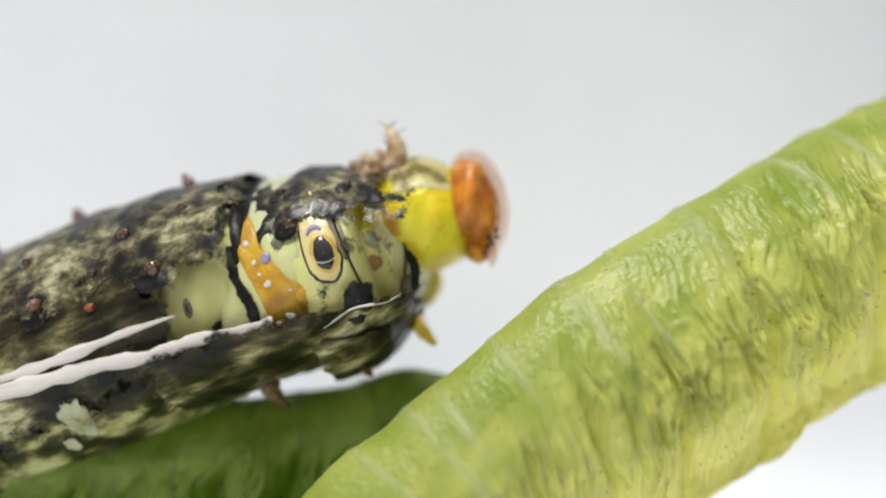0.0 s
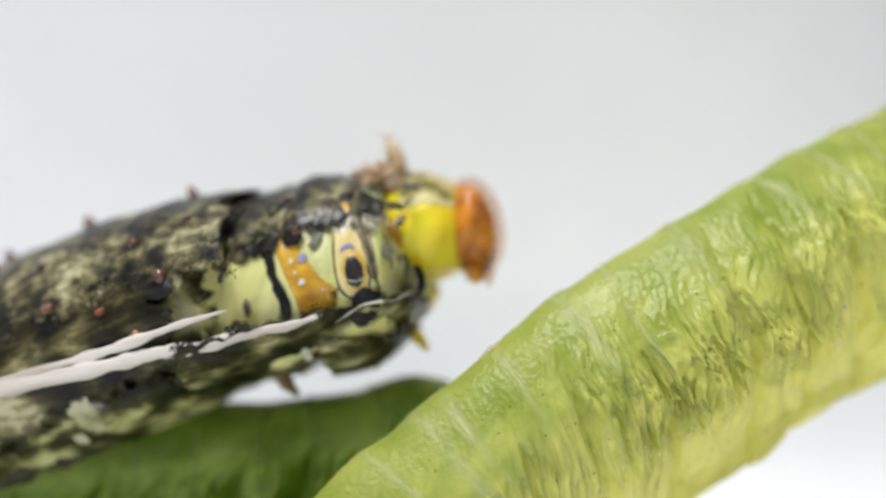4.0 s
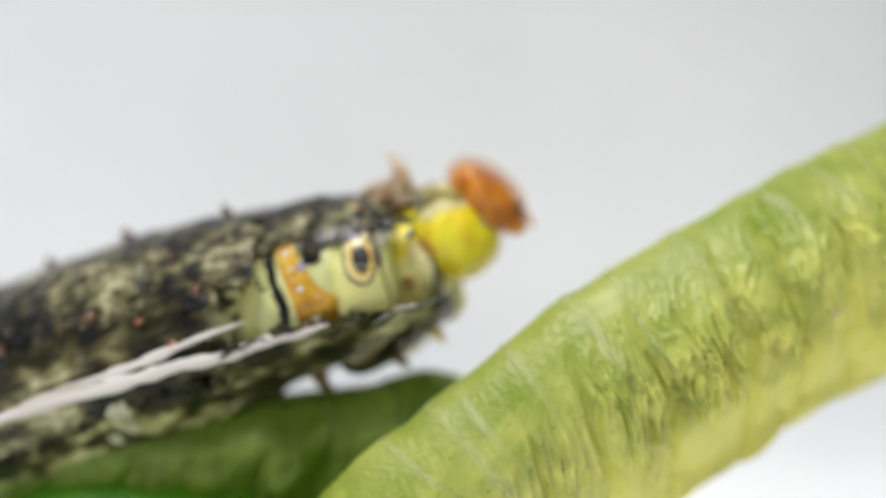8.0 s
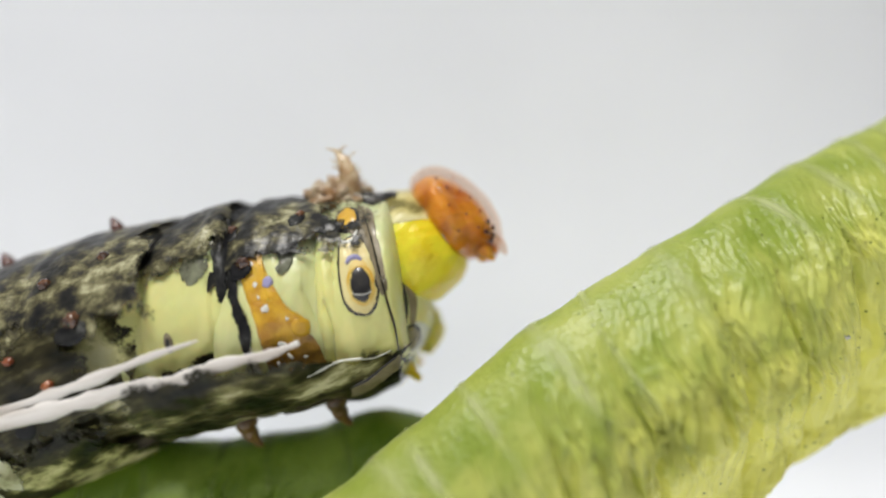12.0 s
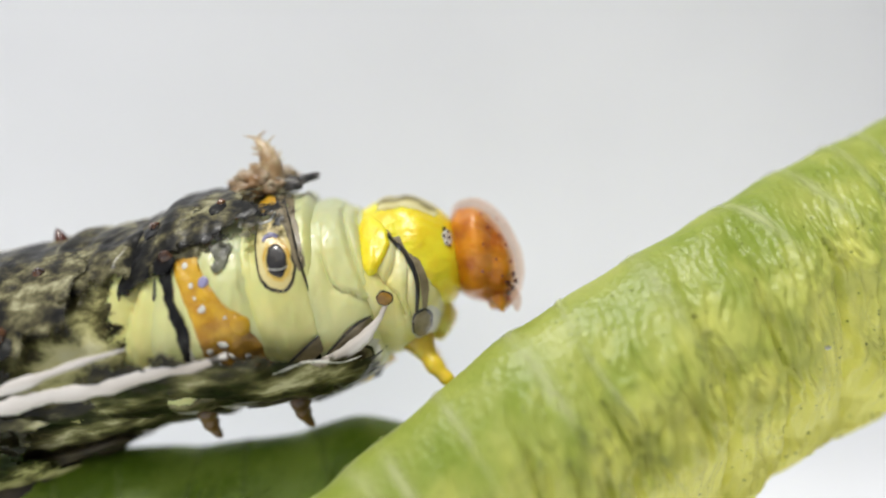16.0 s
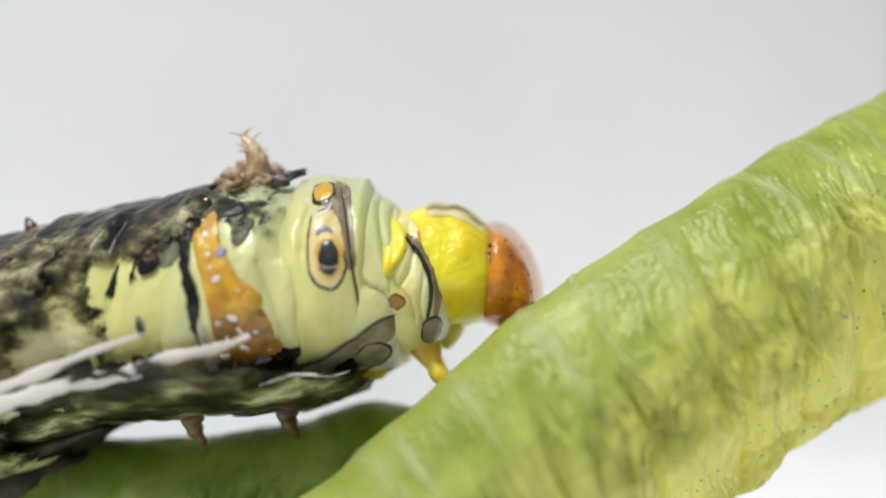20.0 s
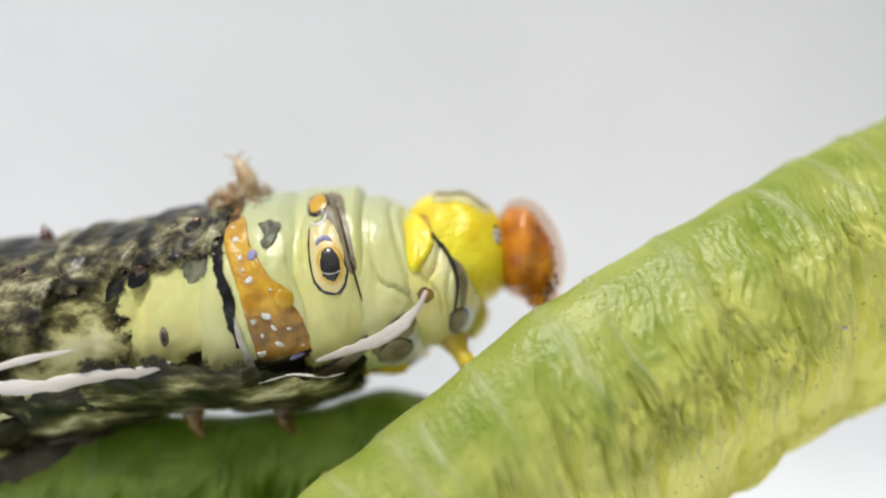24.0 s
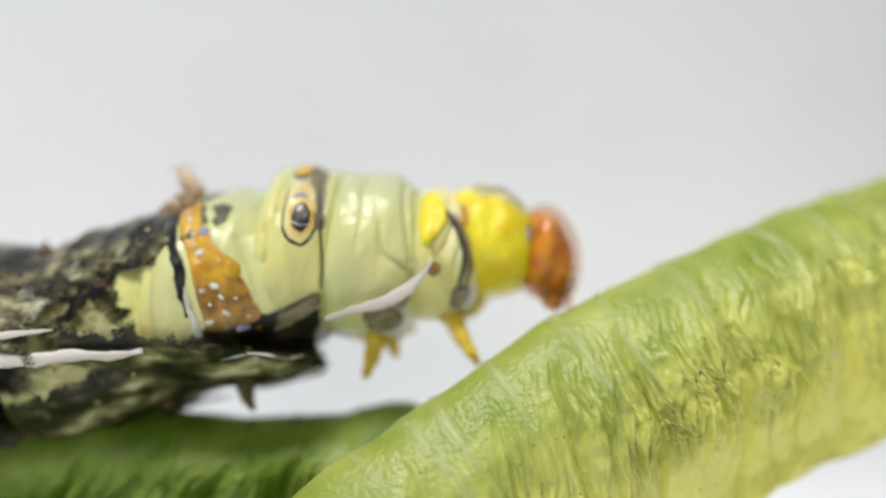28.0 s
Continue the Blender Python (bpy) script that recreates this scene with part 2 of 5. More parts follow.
FLANK = mottled("mottled_flank_skin", [(0.394, (0.010, 0.009, 0.005)), (0.454, (0.045, 0.040, 0.014)), (0.489, (0.14, 0.13, 0.05)), (0.519, (0.40, 0.38, 0.16)), (0.564, (0.64, 0.61, 0.30)), (0.674, (0.74, 0.72, 0.46))], 760, (0.6, 1, 1), 0.36, 0.7, True, 250)
# Next two ramps shifted darker; some shade below the body is in them.
FLANK_LOW = mottled("mottled_lower_flank_skin", [(0.414, (0.010, 0.009, 0.005)), (0.473, (0.045, 0.040, 0.014)), (0.500, (0.14, 0.13, 0.05)), (0.528, (0.40, 0.38, 0.16)), (0.572, (0.64, 0.61, 0.30)), (0.69, (0.74, 0.72, 0.46))], 760, (0.6, 1, 1), 0.36, 0.7, True, 250)
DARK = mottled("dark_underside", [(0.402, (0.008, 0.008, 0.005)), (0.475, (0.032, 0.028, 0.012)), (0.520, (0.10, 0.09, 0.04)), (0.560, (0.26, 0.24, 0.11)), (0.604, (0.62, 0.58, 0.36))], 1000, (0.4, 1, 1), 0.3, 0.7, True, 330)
CHALK = mottled("chalky_stain", [(0.42, (0.55, 0.54, 0.44)), (0.58, (0.76, 0.75, 0.66))], 1200, (1, 1, 1), 0.45, 0.2, True)
PATCH = mottled("pale_flank_patch", [(0.42, (0.24, 0.23, 0.11)), (0.49, (0.46, 0.45, 0.26)), (0.58, (0.60, 0.60, 0.42))], 1000, (0.6, 1, 1), 0.4, 0.4, True)
CAP = mottled("pale_olive_cap", [(0.44, (0.20, 0.17, 0.05)), (0.50, (0.55, 0.48, 0.18)), (0.56, (0.72, 0.66, 0.34))], 900, (0.5, 1, 1.4), 0.35, 0.2, True, 600)
SMOKE = mottled("smoky_stain", [(0.42, (0.07, 0.07, 0.05)), (0.58, (0.24, 0.25, 0.16))], 1200, (1, 1, 1), 0.45, 0.2, True)
INK = mottled("worn_black_pigment", [(0.45, (0.008, 0.008, 0.009)), (0.56, (0.03, 0.03, 0.028)), (0.66, (0.20, 0.20, 0.18))], 1400, (1, 1, 1), 0.35, 0.4, True)
INK_PLAIN = material("dark_torn_skin", (0.02, 0.02, 0.022), 0.3, (0.16, 0.15, 0.14), 1800, coat=0.3, bump=0.8, bump_scale=3000, spread=(0.45, 0.7))
CRUMPLED = material("crumpled_brown_skin", (0.40, 0.22, 0.09), 0.35, (0.82, 0.70, 0.50), 1300, coat=0.2, bump=0.8, bump_scale=2500, spread=(0.36, 0.62), translucent=0.35)
WART = material("dark_brown_wart", (0.05, 0.022, 0.012), 0.12, (0.20, 0.085, 0.035), 1800, coat=0.8, bump=0.6)
GLASS = bpy.data.materials.new("clear_water")
GLASS.use_nodes = True
clear_water = GLASS.node_tree.nodes["Principled BSDF"]
clear_water.inputs["Transmission Weight"].default_value, clear_water.inputs["Roughness"].default_value, clear_water.inputs["IOR"].default_value = 1.0, 0.02, 1.33
SPINE = material("straw_spine", (0.70, 0.56, 0.36), 0.4, (0.42, 0.27, 0.13), 1500, sub=0.2, coat=0.3, bump=0.4)
LEG_YELLOW = material("yellow_leg", (0.82, 0.60, 0.035), 0.35, (0.52, 0.36, 0.03), 700, sub=0.25, coat=0.3, bump=0.4, spread=(0.42, 0.66))
# Dark brown for added lumps: folded skin and shade under the body.
BELLY_SHADE = material("dark_brown_belly_shade", (0.020, 0.014, 0.006), 0.6, (0.055, 0.042, 0.016), 900, bump=0.8, bump_scale=2200)
THROAT = material("soft_yellow_throat", (0.84, 0.72, 0.10), 0.42, (0.76, 0.70, 0.28), 700, sub=0.3, coat=0.15, bump=0.2)
LEG_BROWN = material("brown_leg", (0.17, 0.09, 0.025), 0.35, (0.07, 0.035, 0.012), 900, coat=0.3)


# ---- builders ----
def part(name, bm, mat, parent=None, label=""):
    me = bpy.data.meshes.new(name)
    bmesh.ops.recalc_face_normals(bm, faces=bm.faces[:])
    bm.to_mesh(me)
    bm.free()
    me.polygons.foreach_set("use_smooth", [True] * len(me.polygons))
    me.materials.append(mat)
    ob = new(name, me)
    ob.parent = parent
    return tagged(ob, label)


def grid_mesh(points, closed=False):
    """A bmesh over rows of points; closed joins the last column to the first."""
    bm = bmesh.new()
    vs = [[bm.verts.new(p) for p in row] for row in points]
    w = len(vs[0])
    for i in range(len(vs) - 1):
        for j in range(w if closed else w - 1):
            bm.faces.new((vs[i][j], vs[i][(j + 1) % w], vs[i + 1][(j + 1) % w], vs[i + 1][j]))
    return bm


def spline(pts, n):
    """n points on a smooth curve through pts."""
    p = np.array([pts[0], *pts, pts[-1]], float)
    out = []
    for u in np.linspace(0, len(pts) - 1, n):
        i = min(int(u), len(pts) - 2)
        f, (a, b, c, d) = u - i, p[i:i + 4]
        out.append(0.5 * (2 * b + (c - a) * f + (2 * a - 5 * b + 4 * c - d) * f * f + (3 * b - a - 3 * c + d) * f ** 3))
    return np.array(out)


class Body:
    """A barrel of skin along its own x axis, from stations of x, centre height and radius (mm)."""

    def __init__(self, stations, depth=1.0, folds=(), grain=0.03, seed=0, creases=(), belly=1.0):
        self.s = spline(stations, 60)
        self.creases = [(spline(pts, 70), width, sink, swell) for pts, width, sink, swell in creases]
        self.x0, self.x1, self.depth, self.folds, self.grain, self.seed, self.belly = self.s[0][0], self.s[-1][0], depth, folds, grain, seed, belly

    def radius(self, x):
        return np.interp(x, self.s[:, 0], self.s[:, 1]), np.interp(x, self.s[:, 0], self.s[:, 2])

    def at(self, x, phi, lift=0.0):
        zc, r = self.radius(x)
        bump = self.grain * noise.noise((x * 1.3 + self.seed, math.cos(phi) * 2.2, math.sin(phi) * 2.2))
        bump += min(0.03, 0.6 * self.grain) * noise.noise((x * 3.6 + self.seed, math.cos(phi) * 12, math.sin(phi) * 12))
        for fx, lean, width, depth in self.folds:
            d = (x - fx - lean * math.sin(phi) - 0.26 * noise.noise((phi * 1.8, fx * 3, self.seed))) / width
            bump -= depth * (1.4 * math.exp(-abs(d) ** 1.3) - 0.5 * math.exp(-(abs(d) - 2.1) ** 2)) * max(0.0, 0.45 + 0.6 * math.sin(phi * 2.3 + fx * 5 + 1.5 * noise.noise((phi * 2, fx, self.seed))))
        if math.cos(phi) > -0.2:
            z = zc + r * math.sin(phi)
            for pts, width, sink, swell in self.creases:
                q = pts - (x, z)
                k = int(np.argmin((q * q).sum(axis=1)))
                dx, dz = q[k]
                d = math.hypot(dx, dz) * (1 + 0.35 * noise.noise((x * 3, z * 3, self.seed)))
                if d < 1.2:
                    # the swelling lies behind the crease and falls off slowly, the groove is narrow
                    bump += swell * math.exp(-d / 0.42) * (1 if dx > 0 else -0.25) - sink * math.exp(-(d / width) ** 1.4)
        r = max(r + bump + lift, 0.01)
        s = math.sin(phi)
        if s < -0.65:
            s = -0.65 + (s + 0.65) * self.belly
        return Vector((x, -r * self.depth * math.cos(phi), zc + r * s)) * MM

    def turn(self, x, z):
        zc, r = self.radius(x)
        return math.asin(max(-0.98, min(0.98, (z - zc) / r)))

    def mesh(self, nx=130, na=200):
        bm = grid_mesh([[self.at(x, 2 * math.pi * j / na) for j in range(na)] for x in np.linspace(self.x0, self.x1, nx)], True)
        bm.verts.ensure_lookup_table()
        for k in (0, nx - 1):
            bm.faces.new([bm.verts[k * na + j] for j in range(na)])
        return bm

    def mark(self, outline, lift=0.02, rings=7, edge=0.2, solid=1.0):
        """A mark that lies on the skin, from its outline as seen from the side."""
        o = spline([*outline, outline[0]], 56)[:-1]
        o = o + 0.05 * np.array([(noise.noise((x * 5, z * 5, 1.0)), noise.noise((x * 5, z * 5, 6.0))) for x, z in o])
        c = o.mean(axis=0)
        rows = []
        for k in range(rings):
            f = 0.02 + 0.98 * k / (rings - 1)
            rows.append([self.at(x, self.turn(x, z), lift + 0.02 if k < rings - 1 else lift * edge) for x, z in c + (o - c) * f])
        bm = grid_mesh(rows, True)
        layer = bm.verts.layers.float.new("cover")
        for k, v in enumerate(bm.verts):
            v[layer] = solid * min(1.0, 0.2 + 1.6 * (1 - k // len(o) / (rings - 1)))
        return bm

    def oval(self, c, rx, rz, lift=0.02, lean=0.0, edge=0.2):
        ca, sa = math.cos(radians(lean)), math.sin(radians(lean))
        return self.mark([(c[0] + rx * math.cos(a) * ca - rz * math.sin(a) * sa, c[1] + rx * math.cos(a) * sa + rz * math.sin(a) * ca) for a in np.linspace(0, 2 * math.pi, 13)[:-1]], lift, 5, edge)

    def line(self, pts, width, lift=0.03):
        """A raised thin line on the skin."""
        p = spline(pts, 40)
        t = np.gradient(p, axis=0)
        t /= np.linalg.norm(t, axis=1)[:, None] + 1e-9
        rows = []
        for k, ((x, z), (tx, tz)) in enumerate(zip(p, t)):
            w = width * (0.35 + 0.65 * math.sin(math.pi * (k + 0.5) / 40) ** 0.5) * (1 + 0.3 * noise.noise((x * 3, z * 3, 7)))
            rows.append([self.at(x - tz * w * f, self.turn(x, z + tx * w * f), 0.02 + lift * (1 - abs(f) * 0.8)) for f in (-0.5, 0, 0.5)])
        return grid_mesh(rows)

    def sheet(self, x0, x1, a0, a1, lift=0.06, nx=60, na=60, ragged=0.25, seed=3.0, fray=1.3, thin=1.0, back=False, front=True):
        """A loose piece of skin over part of the barrel; its edges are ragged. Angles in degrees, 0 facing out, 90 on top."""
        rows, covers = [], []
        for i in range(nx):
            f = i / (nx - 1)
            row = []
            for j in range(na):
                g = j / (na - 1)
                b0, b1 = (v(f) if callable(v) else v for v in (a0, a1))
                phi = radians(b0 + (b1 - b0) * g)
                e0, e1 = (v(g) if callable(v) else v for v in (x0, x1))
                x = e0 + (e1 - e0) * f + ragged * f ** 6 * noise.noise((g * 9, seed, 0)) * 2
                edge = min(g, 1 - g, (1 - f)) * 14
                near = min(g * abs(b1 - b0) * 0.065, (1 - g) * abs(b1 - b0) * 0.065, (1 - f) * abs(e1 - e0) if front else 9.0, f * abs(e1 - e0) if back else 9.0)
                covers.append(min(thin(f) if callable(thin) else thin, near / fray))
                up = lift * min(1.0, edge) + 0.03 * noise.noise((x * 2.2, phi * 9, seed))
                phi += 0.06 * noise.noise((x * 1.7, seed, 5.0)) * (1 if g in (0, 1) else 0.5)
                row.append(self.at(x, phi, up))
            rows.append(row)
        bm = grid_mesh(rows)
        layer = bm.verts.layers.float.new("cover")
        for v, c in zip(bm.verts, covers):
            v[layer] = c
        return bm


def lump(c, r, squash=(1, 1, 1), seed=0.0, rough=0.18, n=20):
    """An uneven rounded lump."""
    bm = bmesh.new()
    bmesh.ops.create_icosphere(bm, subdivisions=3, radius=1.0)
    for v in bm.verts:
        k = 1 + rough * noise.noise(v.co * 1.8 + Vector((seed, seed * 2, 0)))
        v.co = Vector((c[0] + v.co.x * r * squash[0] * k, c[1] + v.co.y * r * squash[1] * k, c[2] + v.co.z * r * squash[2] * k)) * MM
    return bm


def limb(pts, radii, na=12, n=24, flat=1.0):
    """A tapered limb through points (mm)."""
    p = spline(pts, n)
    r = np.interp(np.linspace(0, 1, n), np.linspace(0, 1, len(radii)), radii)
    t = np.gradient(p, axis=0)
    rows = []
    for c, d, k in zip(p, t, r):
        d = Vector(d).normalized()
        s = d.cross(Vector((0.13, 1, 0.07))).normalized()
        u = d.cross(s)
        rows.append([(Vector(c) + (s * math.cos(a) + u * math.sin(a) * flat) * k * (1 + (0.45 * noise.noise(Vector(c) * 1.3) + 0.2 * noise.noise((c[0] * 3.5, a * 1.2, 2)) if flat < 1 else 0))) * MM for a in np.linspace(0, 2 * math.pi, na + 1)[:-1]])
    bm = grid_mesh(rows, True)
    bm.verts.ensure_lookup_table()
    for k in (0, n - 1):
        bm.faces.new([bm.verts[k * na + j] for j in range(na)])
    return bm


# ---- setting: a sheet of white paper that sweeps up behind ----
FLOOR = -34.0
sweep = [(-160.0, FLOOR), (-60, FLOOR), (30, FLOOR)] + [(36 + 14 * math.sin(a), FLOOR + 14 - 14 * math.cos(a)) for a in np.linspace(0.1, math.pi / 2, 14)] + [(50.1, -17), (50.1, -14), (50.2, -11), (50.2, -8), (50.3, -4), (50.4, 4), (51, 60), (53, 200)]
# bent away at one side, leant back low on the other, to imitate shading
bm = grid_mesh([[Vector((x, y + min(1.0, max(0.0, (y - 20) / 30)) * (0.005 * max(0.0, x - 26) ** 2 + 0.34 * max(0.0, -7 - z) * min(1.0, max(0.0, (24 - x) / 30))), z)) * MM for x in [-320, -200, -120, -80, *np.linspace(-60, 0, 13), *np.linspace(10, 110, 26)]] for y, z in sweep])
backdrop = part("backdrop", bm, PAPER)
tagged(backdrop, "seamless sheet of plain white paper behind the leaf", "backdrop", kind="structure")
thick = backdrop.modifiers.new("thickness", "SOLIDIFY")
thick.thickness, thick.offset = 0.0004, 1

# ---- the leaf ----
leaf = new("curled_leaf")
tagged(leaf, "bright green leaf curled into a roll on white paper", "leaf")


class Roll:
    """A leaf margin rolled round a curving line: centre x, y, z, radius and depth (mm)."""

    def __init__(self, line, wrinkle, seed):
        self.p = spline(line, 240)
        self.t = np.gradient(self.p[:, :3], axis=0)
        self.wrinkle, self.seed = wrinkle, seed
        self.length = np.concatenate([[0], np.cumsum(np.linalg.norm(np.diff(self.p[:, :3], axis=0), axis=1))])

    def ring(self, a):
        """The centre, radius, depth and upward way at a mm along the line."""
        u = np.interp(a, self.length, np.arange(240))
        c = [float(np.interp(u, np.arange(240), self.p[:, k])) for k in range(5)]
        t = [float(np.interp(u, np.arange(240), self.t[:, k])) for k in range(3)]
        return Vector(c[:3]), c[3], c[4], Vector((-t[2], 0, t[0])).normalized()

    def at(self, a, phi, lift=0.0, ring=None):
        """a: mm along the line; phi: degrees, 0 on the crest, 90 facing out."""
        c, r, deep, up = ring or self.ring(a)
        w = radians(phi)
        s = self.seed
        e = phi * 0.085
        zone = max(0.0, min(1.0, (phi - 38) / 52))
        right = max(0.0, min(1.0, (a - 19) / 9))
        fold = self.wrinkle * (0.10 + 0.90 * zone) * (0.42 + 0.58 * right)
        # broad furrows between the side veins
        slip = a + 0.35 * noise.noise((a * 0.5, e * 0.5, s)) + 0.02 * e * e
        cell = (slip + 0.9 * noise.noise((slip * 0.21, s, 4.0))) / 3.1
        cell -= math.floor(cell)
        out = fold * (0.55 * (1 - abs(1 - 2 * cell) ** 2.2) - 0.35 * math.exp(-min(cell, 1 - cell) / 0.05))
        # sharp crumples that run down the blade, in patches
        patch = max(0.0, min(1.0, 0.55 + 1.5 * noise.noise((a * 0.42, e * 0.33, s + 3))))
        q = slip * 1.9 + 0.12 * e + 0.6 * noise.noise((a * 0.9, e * 0.5, s + 1))
        ridge = 0.5 - abs(noise.noise((q, e * 0.24, s)))
        fine = 0.5 - abs(noise.noise((q * 2.2, e * 0.62, s + 9)))
        tiny = 0.5 - abs(noise.noise((q * 4.2, e * 1.4, s + 5)))
        out += fold * (0.30 + 0.70 * patch) * (0.42 * ridge + (0.85 + 0.5 * right) * fine * (0.35 + ridge) + (0.34 + 0.26 * right) * tiny)
        r += 0.10 * noise.noise((a * 0.33, phi * 0.02, s)) + 0.035 * math.sin(a * 2.2 + phi * 0.03 + s)
        r += 0.025 * noise.noise((a * 5, phi * 0.25, s + 2)) + lift
        r *= 1 - 0.0006 * max(0, phi - 90)
        p = c + up * (r * math.cos(w) - 0.25 * out * max(0.0, math.sin(w))) + Vector((0, -1, 0)) * (r * deep * math.sin(w) + out * max(0.0, math.sin(w)))
        # the margin curls away behind, widened with depth to fit the camera's view
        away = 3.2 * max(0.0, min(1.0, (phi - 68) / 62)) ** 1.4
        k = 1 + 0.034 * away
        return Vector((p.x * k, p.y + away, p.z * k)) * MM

    def blade(self, stretch, p0, p1, nphi):
        rows = []
        for a in stretch:
            ring = self.ring(a)
            rows.append([self.at(a, p, 0.0, ring) for p in np.linspace(p0, p1, nphi)])
        return grid_mesh(rows)

    def vein(self, a, p0, p1, slant, width, lift=0.05, seed=0.0):
        rows = []
        for f in np.linspace(0, 1, 60):
            p = p0 + (p1 - p0) * f
            c = a + slant * f + 0.25 * noise.noise((f * 3, seed, 1))
            w = width * (1 - 0.55 * f)
            rows.append([self.at(c + w * e, p, 0.012 + lift * (1 - abs(e) * 2)) for e in (-0.5, -0.33, -0.17, 0, 0.17, 0.33, 0.5)])
        bm = grid_mesh(rows)
        layer = bm.verts.layers.float.new("cover")
        for k, v in enumerate(bm.verts):
            f, e = (k // 7) / 59, abs(k % 7 - 3) / 3
            v[layer] = (1 - e) ** 1.3 * min(1.0, 6 * f) * min(1.0, 2.2 * (1 - f)) * (0.34 + 0.5 * noise.noise((f * 5, seed, 3)))
        return bm


ROLL = Roll([(-9.15, -3.21, -25.05, 4.37, 0.45), (-5.23, -2.84, -18.12, 4.72, 0.45), (-2.65, -2.58, -14.36, 4.9, 0.45), (-1.24, -2.44, -12.67, 4.95, 0.45), (-0.19, -2.33, -11.58, 4.83, 0.45), (0.87, -2.22, -10.57, 4.63, 0.45), (1.96, -2.07, -9.62, 4.6, 0.45), (3.07, -1.91, -8.72, 4.58, 0.45), (4.2, -1.75, -7.86, 4.59, 0.45), (5.35, -1.59, -7.02, 4.73, 0.45), (6.48, -1.43, -6.23, 4.84, 0.45), (7.6, -1.22, -5.48, 4.79, 0.45), (8.73, -1.0, -4.76, 4.78, 0.45), (9.86, -0.78, -4.08, 4.77, 0.45), (10.99, -0.56, -3.42, 4.77, 0.45), (12.14, -0.34, -2.79, 4.77, 0.45), (13.3, -0.02, -2.18, 4.8, 0.45), (14.47, 0.31, -1.58, 4.86, 0.45), (15.62, 0.64, -1.01, 4.96, 0.45), (16.77, 0.97, -0.46, 4.93, 0.45), (17.93, 1.31, 0.08, 4.93, 0.45), (19.1, 1.65, 0.6, 4.98, 0.45), (22.02, 2.53, 1.85, 5.02, 0.45), (26.92, 4.0, 3.84, 5.1, 0.55), (33.68, 5.75, 6.28, 5.28, 0.55), (43.02, 7.0, 9.78, 4.63, 0.55), (54.14, 7.0, 13.04, 2.4, 0.55)], 1.15, 3.0)
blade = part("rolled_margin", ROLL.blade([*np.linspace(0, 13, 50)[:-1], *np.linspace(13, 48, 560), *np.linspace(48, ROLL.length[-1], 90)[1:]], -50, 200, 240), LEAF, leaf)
rng = random.Random(5)
a = 13.0
while a < 58:
    part("vein", ROLL.vein(a, -40, rng.uniform(105, 150), rng.uniform(-0.6, 3.4), rng.uniform(0.6, 1.5), 0.06, seed=a), VEIN, leaf, "pale raised side vein")
    a += rng.uniform(1.5, 3.2)

# A white lump paints the bright glint on the wrinkles.
c = ROLL.at(34.3, 96.5, 0.05) / MM
part("glint_speck", lump(c, 0.12, (1.3, 0.7, 0.8), 2.0, 0.5), WHITE, leaf, "tiny white lump painting a glint on the wrinkles")
FAR = Roll([(-34, 3.6, -16.5, 4, 0.85), (-25, 3.6, -12.9, 3.6, 0.85), (-19, 3.6, -11.1, 3.2, 0.85), (-14, 3.0, -10.15, 3.0, 0.85), (-11, 3.0, -9.85, 2.9, 0.85), (-9, 3.0, -9.75, 2.8, 0.85), (-7, 3.0, -9.7, 2.8, 0.85), (-5.3, 3.0, -9.35, 2.75, 0.85), (-3.5, 3.0, -9.12, 2.7, 0.85), (-2.1, 3.0, -8.72, 2.8, 0.85), (-0.9, 3.0, -8.52, 2.8, 0.85), (0.3, 3.0, -8.65, 2.5, 0.85), (2.5, 3.0, -9.8, 2.2, 0.85), (6, 3.0, -11.5, 2.0, 0.85)], 0.9, 8.0)
part("lower_fold", FAR.blade(np.linspace(0, FAR.length[-1], 330), -80, 190, 130), LEAF_FAR_SHADED, leaf, "lower fold of the leaf, shade painted into its green")
rows = []
for x in np.linspace(-40, 7, 90):
    top = float(np.interp(x, (-40, -21, -16, -12.7, -9.8, -7, -4, 7), (-14.5, -11.4, -9.9, -10.5, -11.4, -12.1, -13.0, -15.0)))
    rows.append([Vector((x, y, top + z + 0.35 * noise.noise((x * 0.35, y * 0.4, 6.0)) + 0.1 * noise.noise((x * 1.1, y * 1.3, 2.0)))) * MM for y, z in spline([(7.5, -1.2), (5.0, -0.4), (2.8, 0.0), (0.8, -1.0), (-1.0, -3.0), (-2.2, -6.0), (-2.8, -10.0)], 40)])
part("leaf_blade", grid_mesh(rows), LEAF_SHADED, leaf, "deep green blade under the fold, shade painted into its green")
a = 22.0
while a < 48:
    part("vein", FAR.vein(a, -20, 120, rng.uniform(0.4, 1.4), rng.uniform(0.4, 0.8), 0.06, seed=a), VEIN_SHADED, leaf, "pale raised side vein")
    a += rng.uniform(2.0, 3.4)

# ---- the caterpillar ----
caterpillar = new("caterpillar")
tagged(caterpillar, "pale green eye-spotted caterpillar with amber head, shedding dark old skin", "caterpillar")

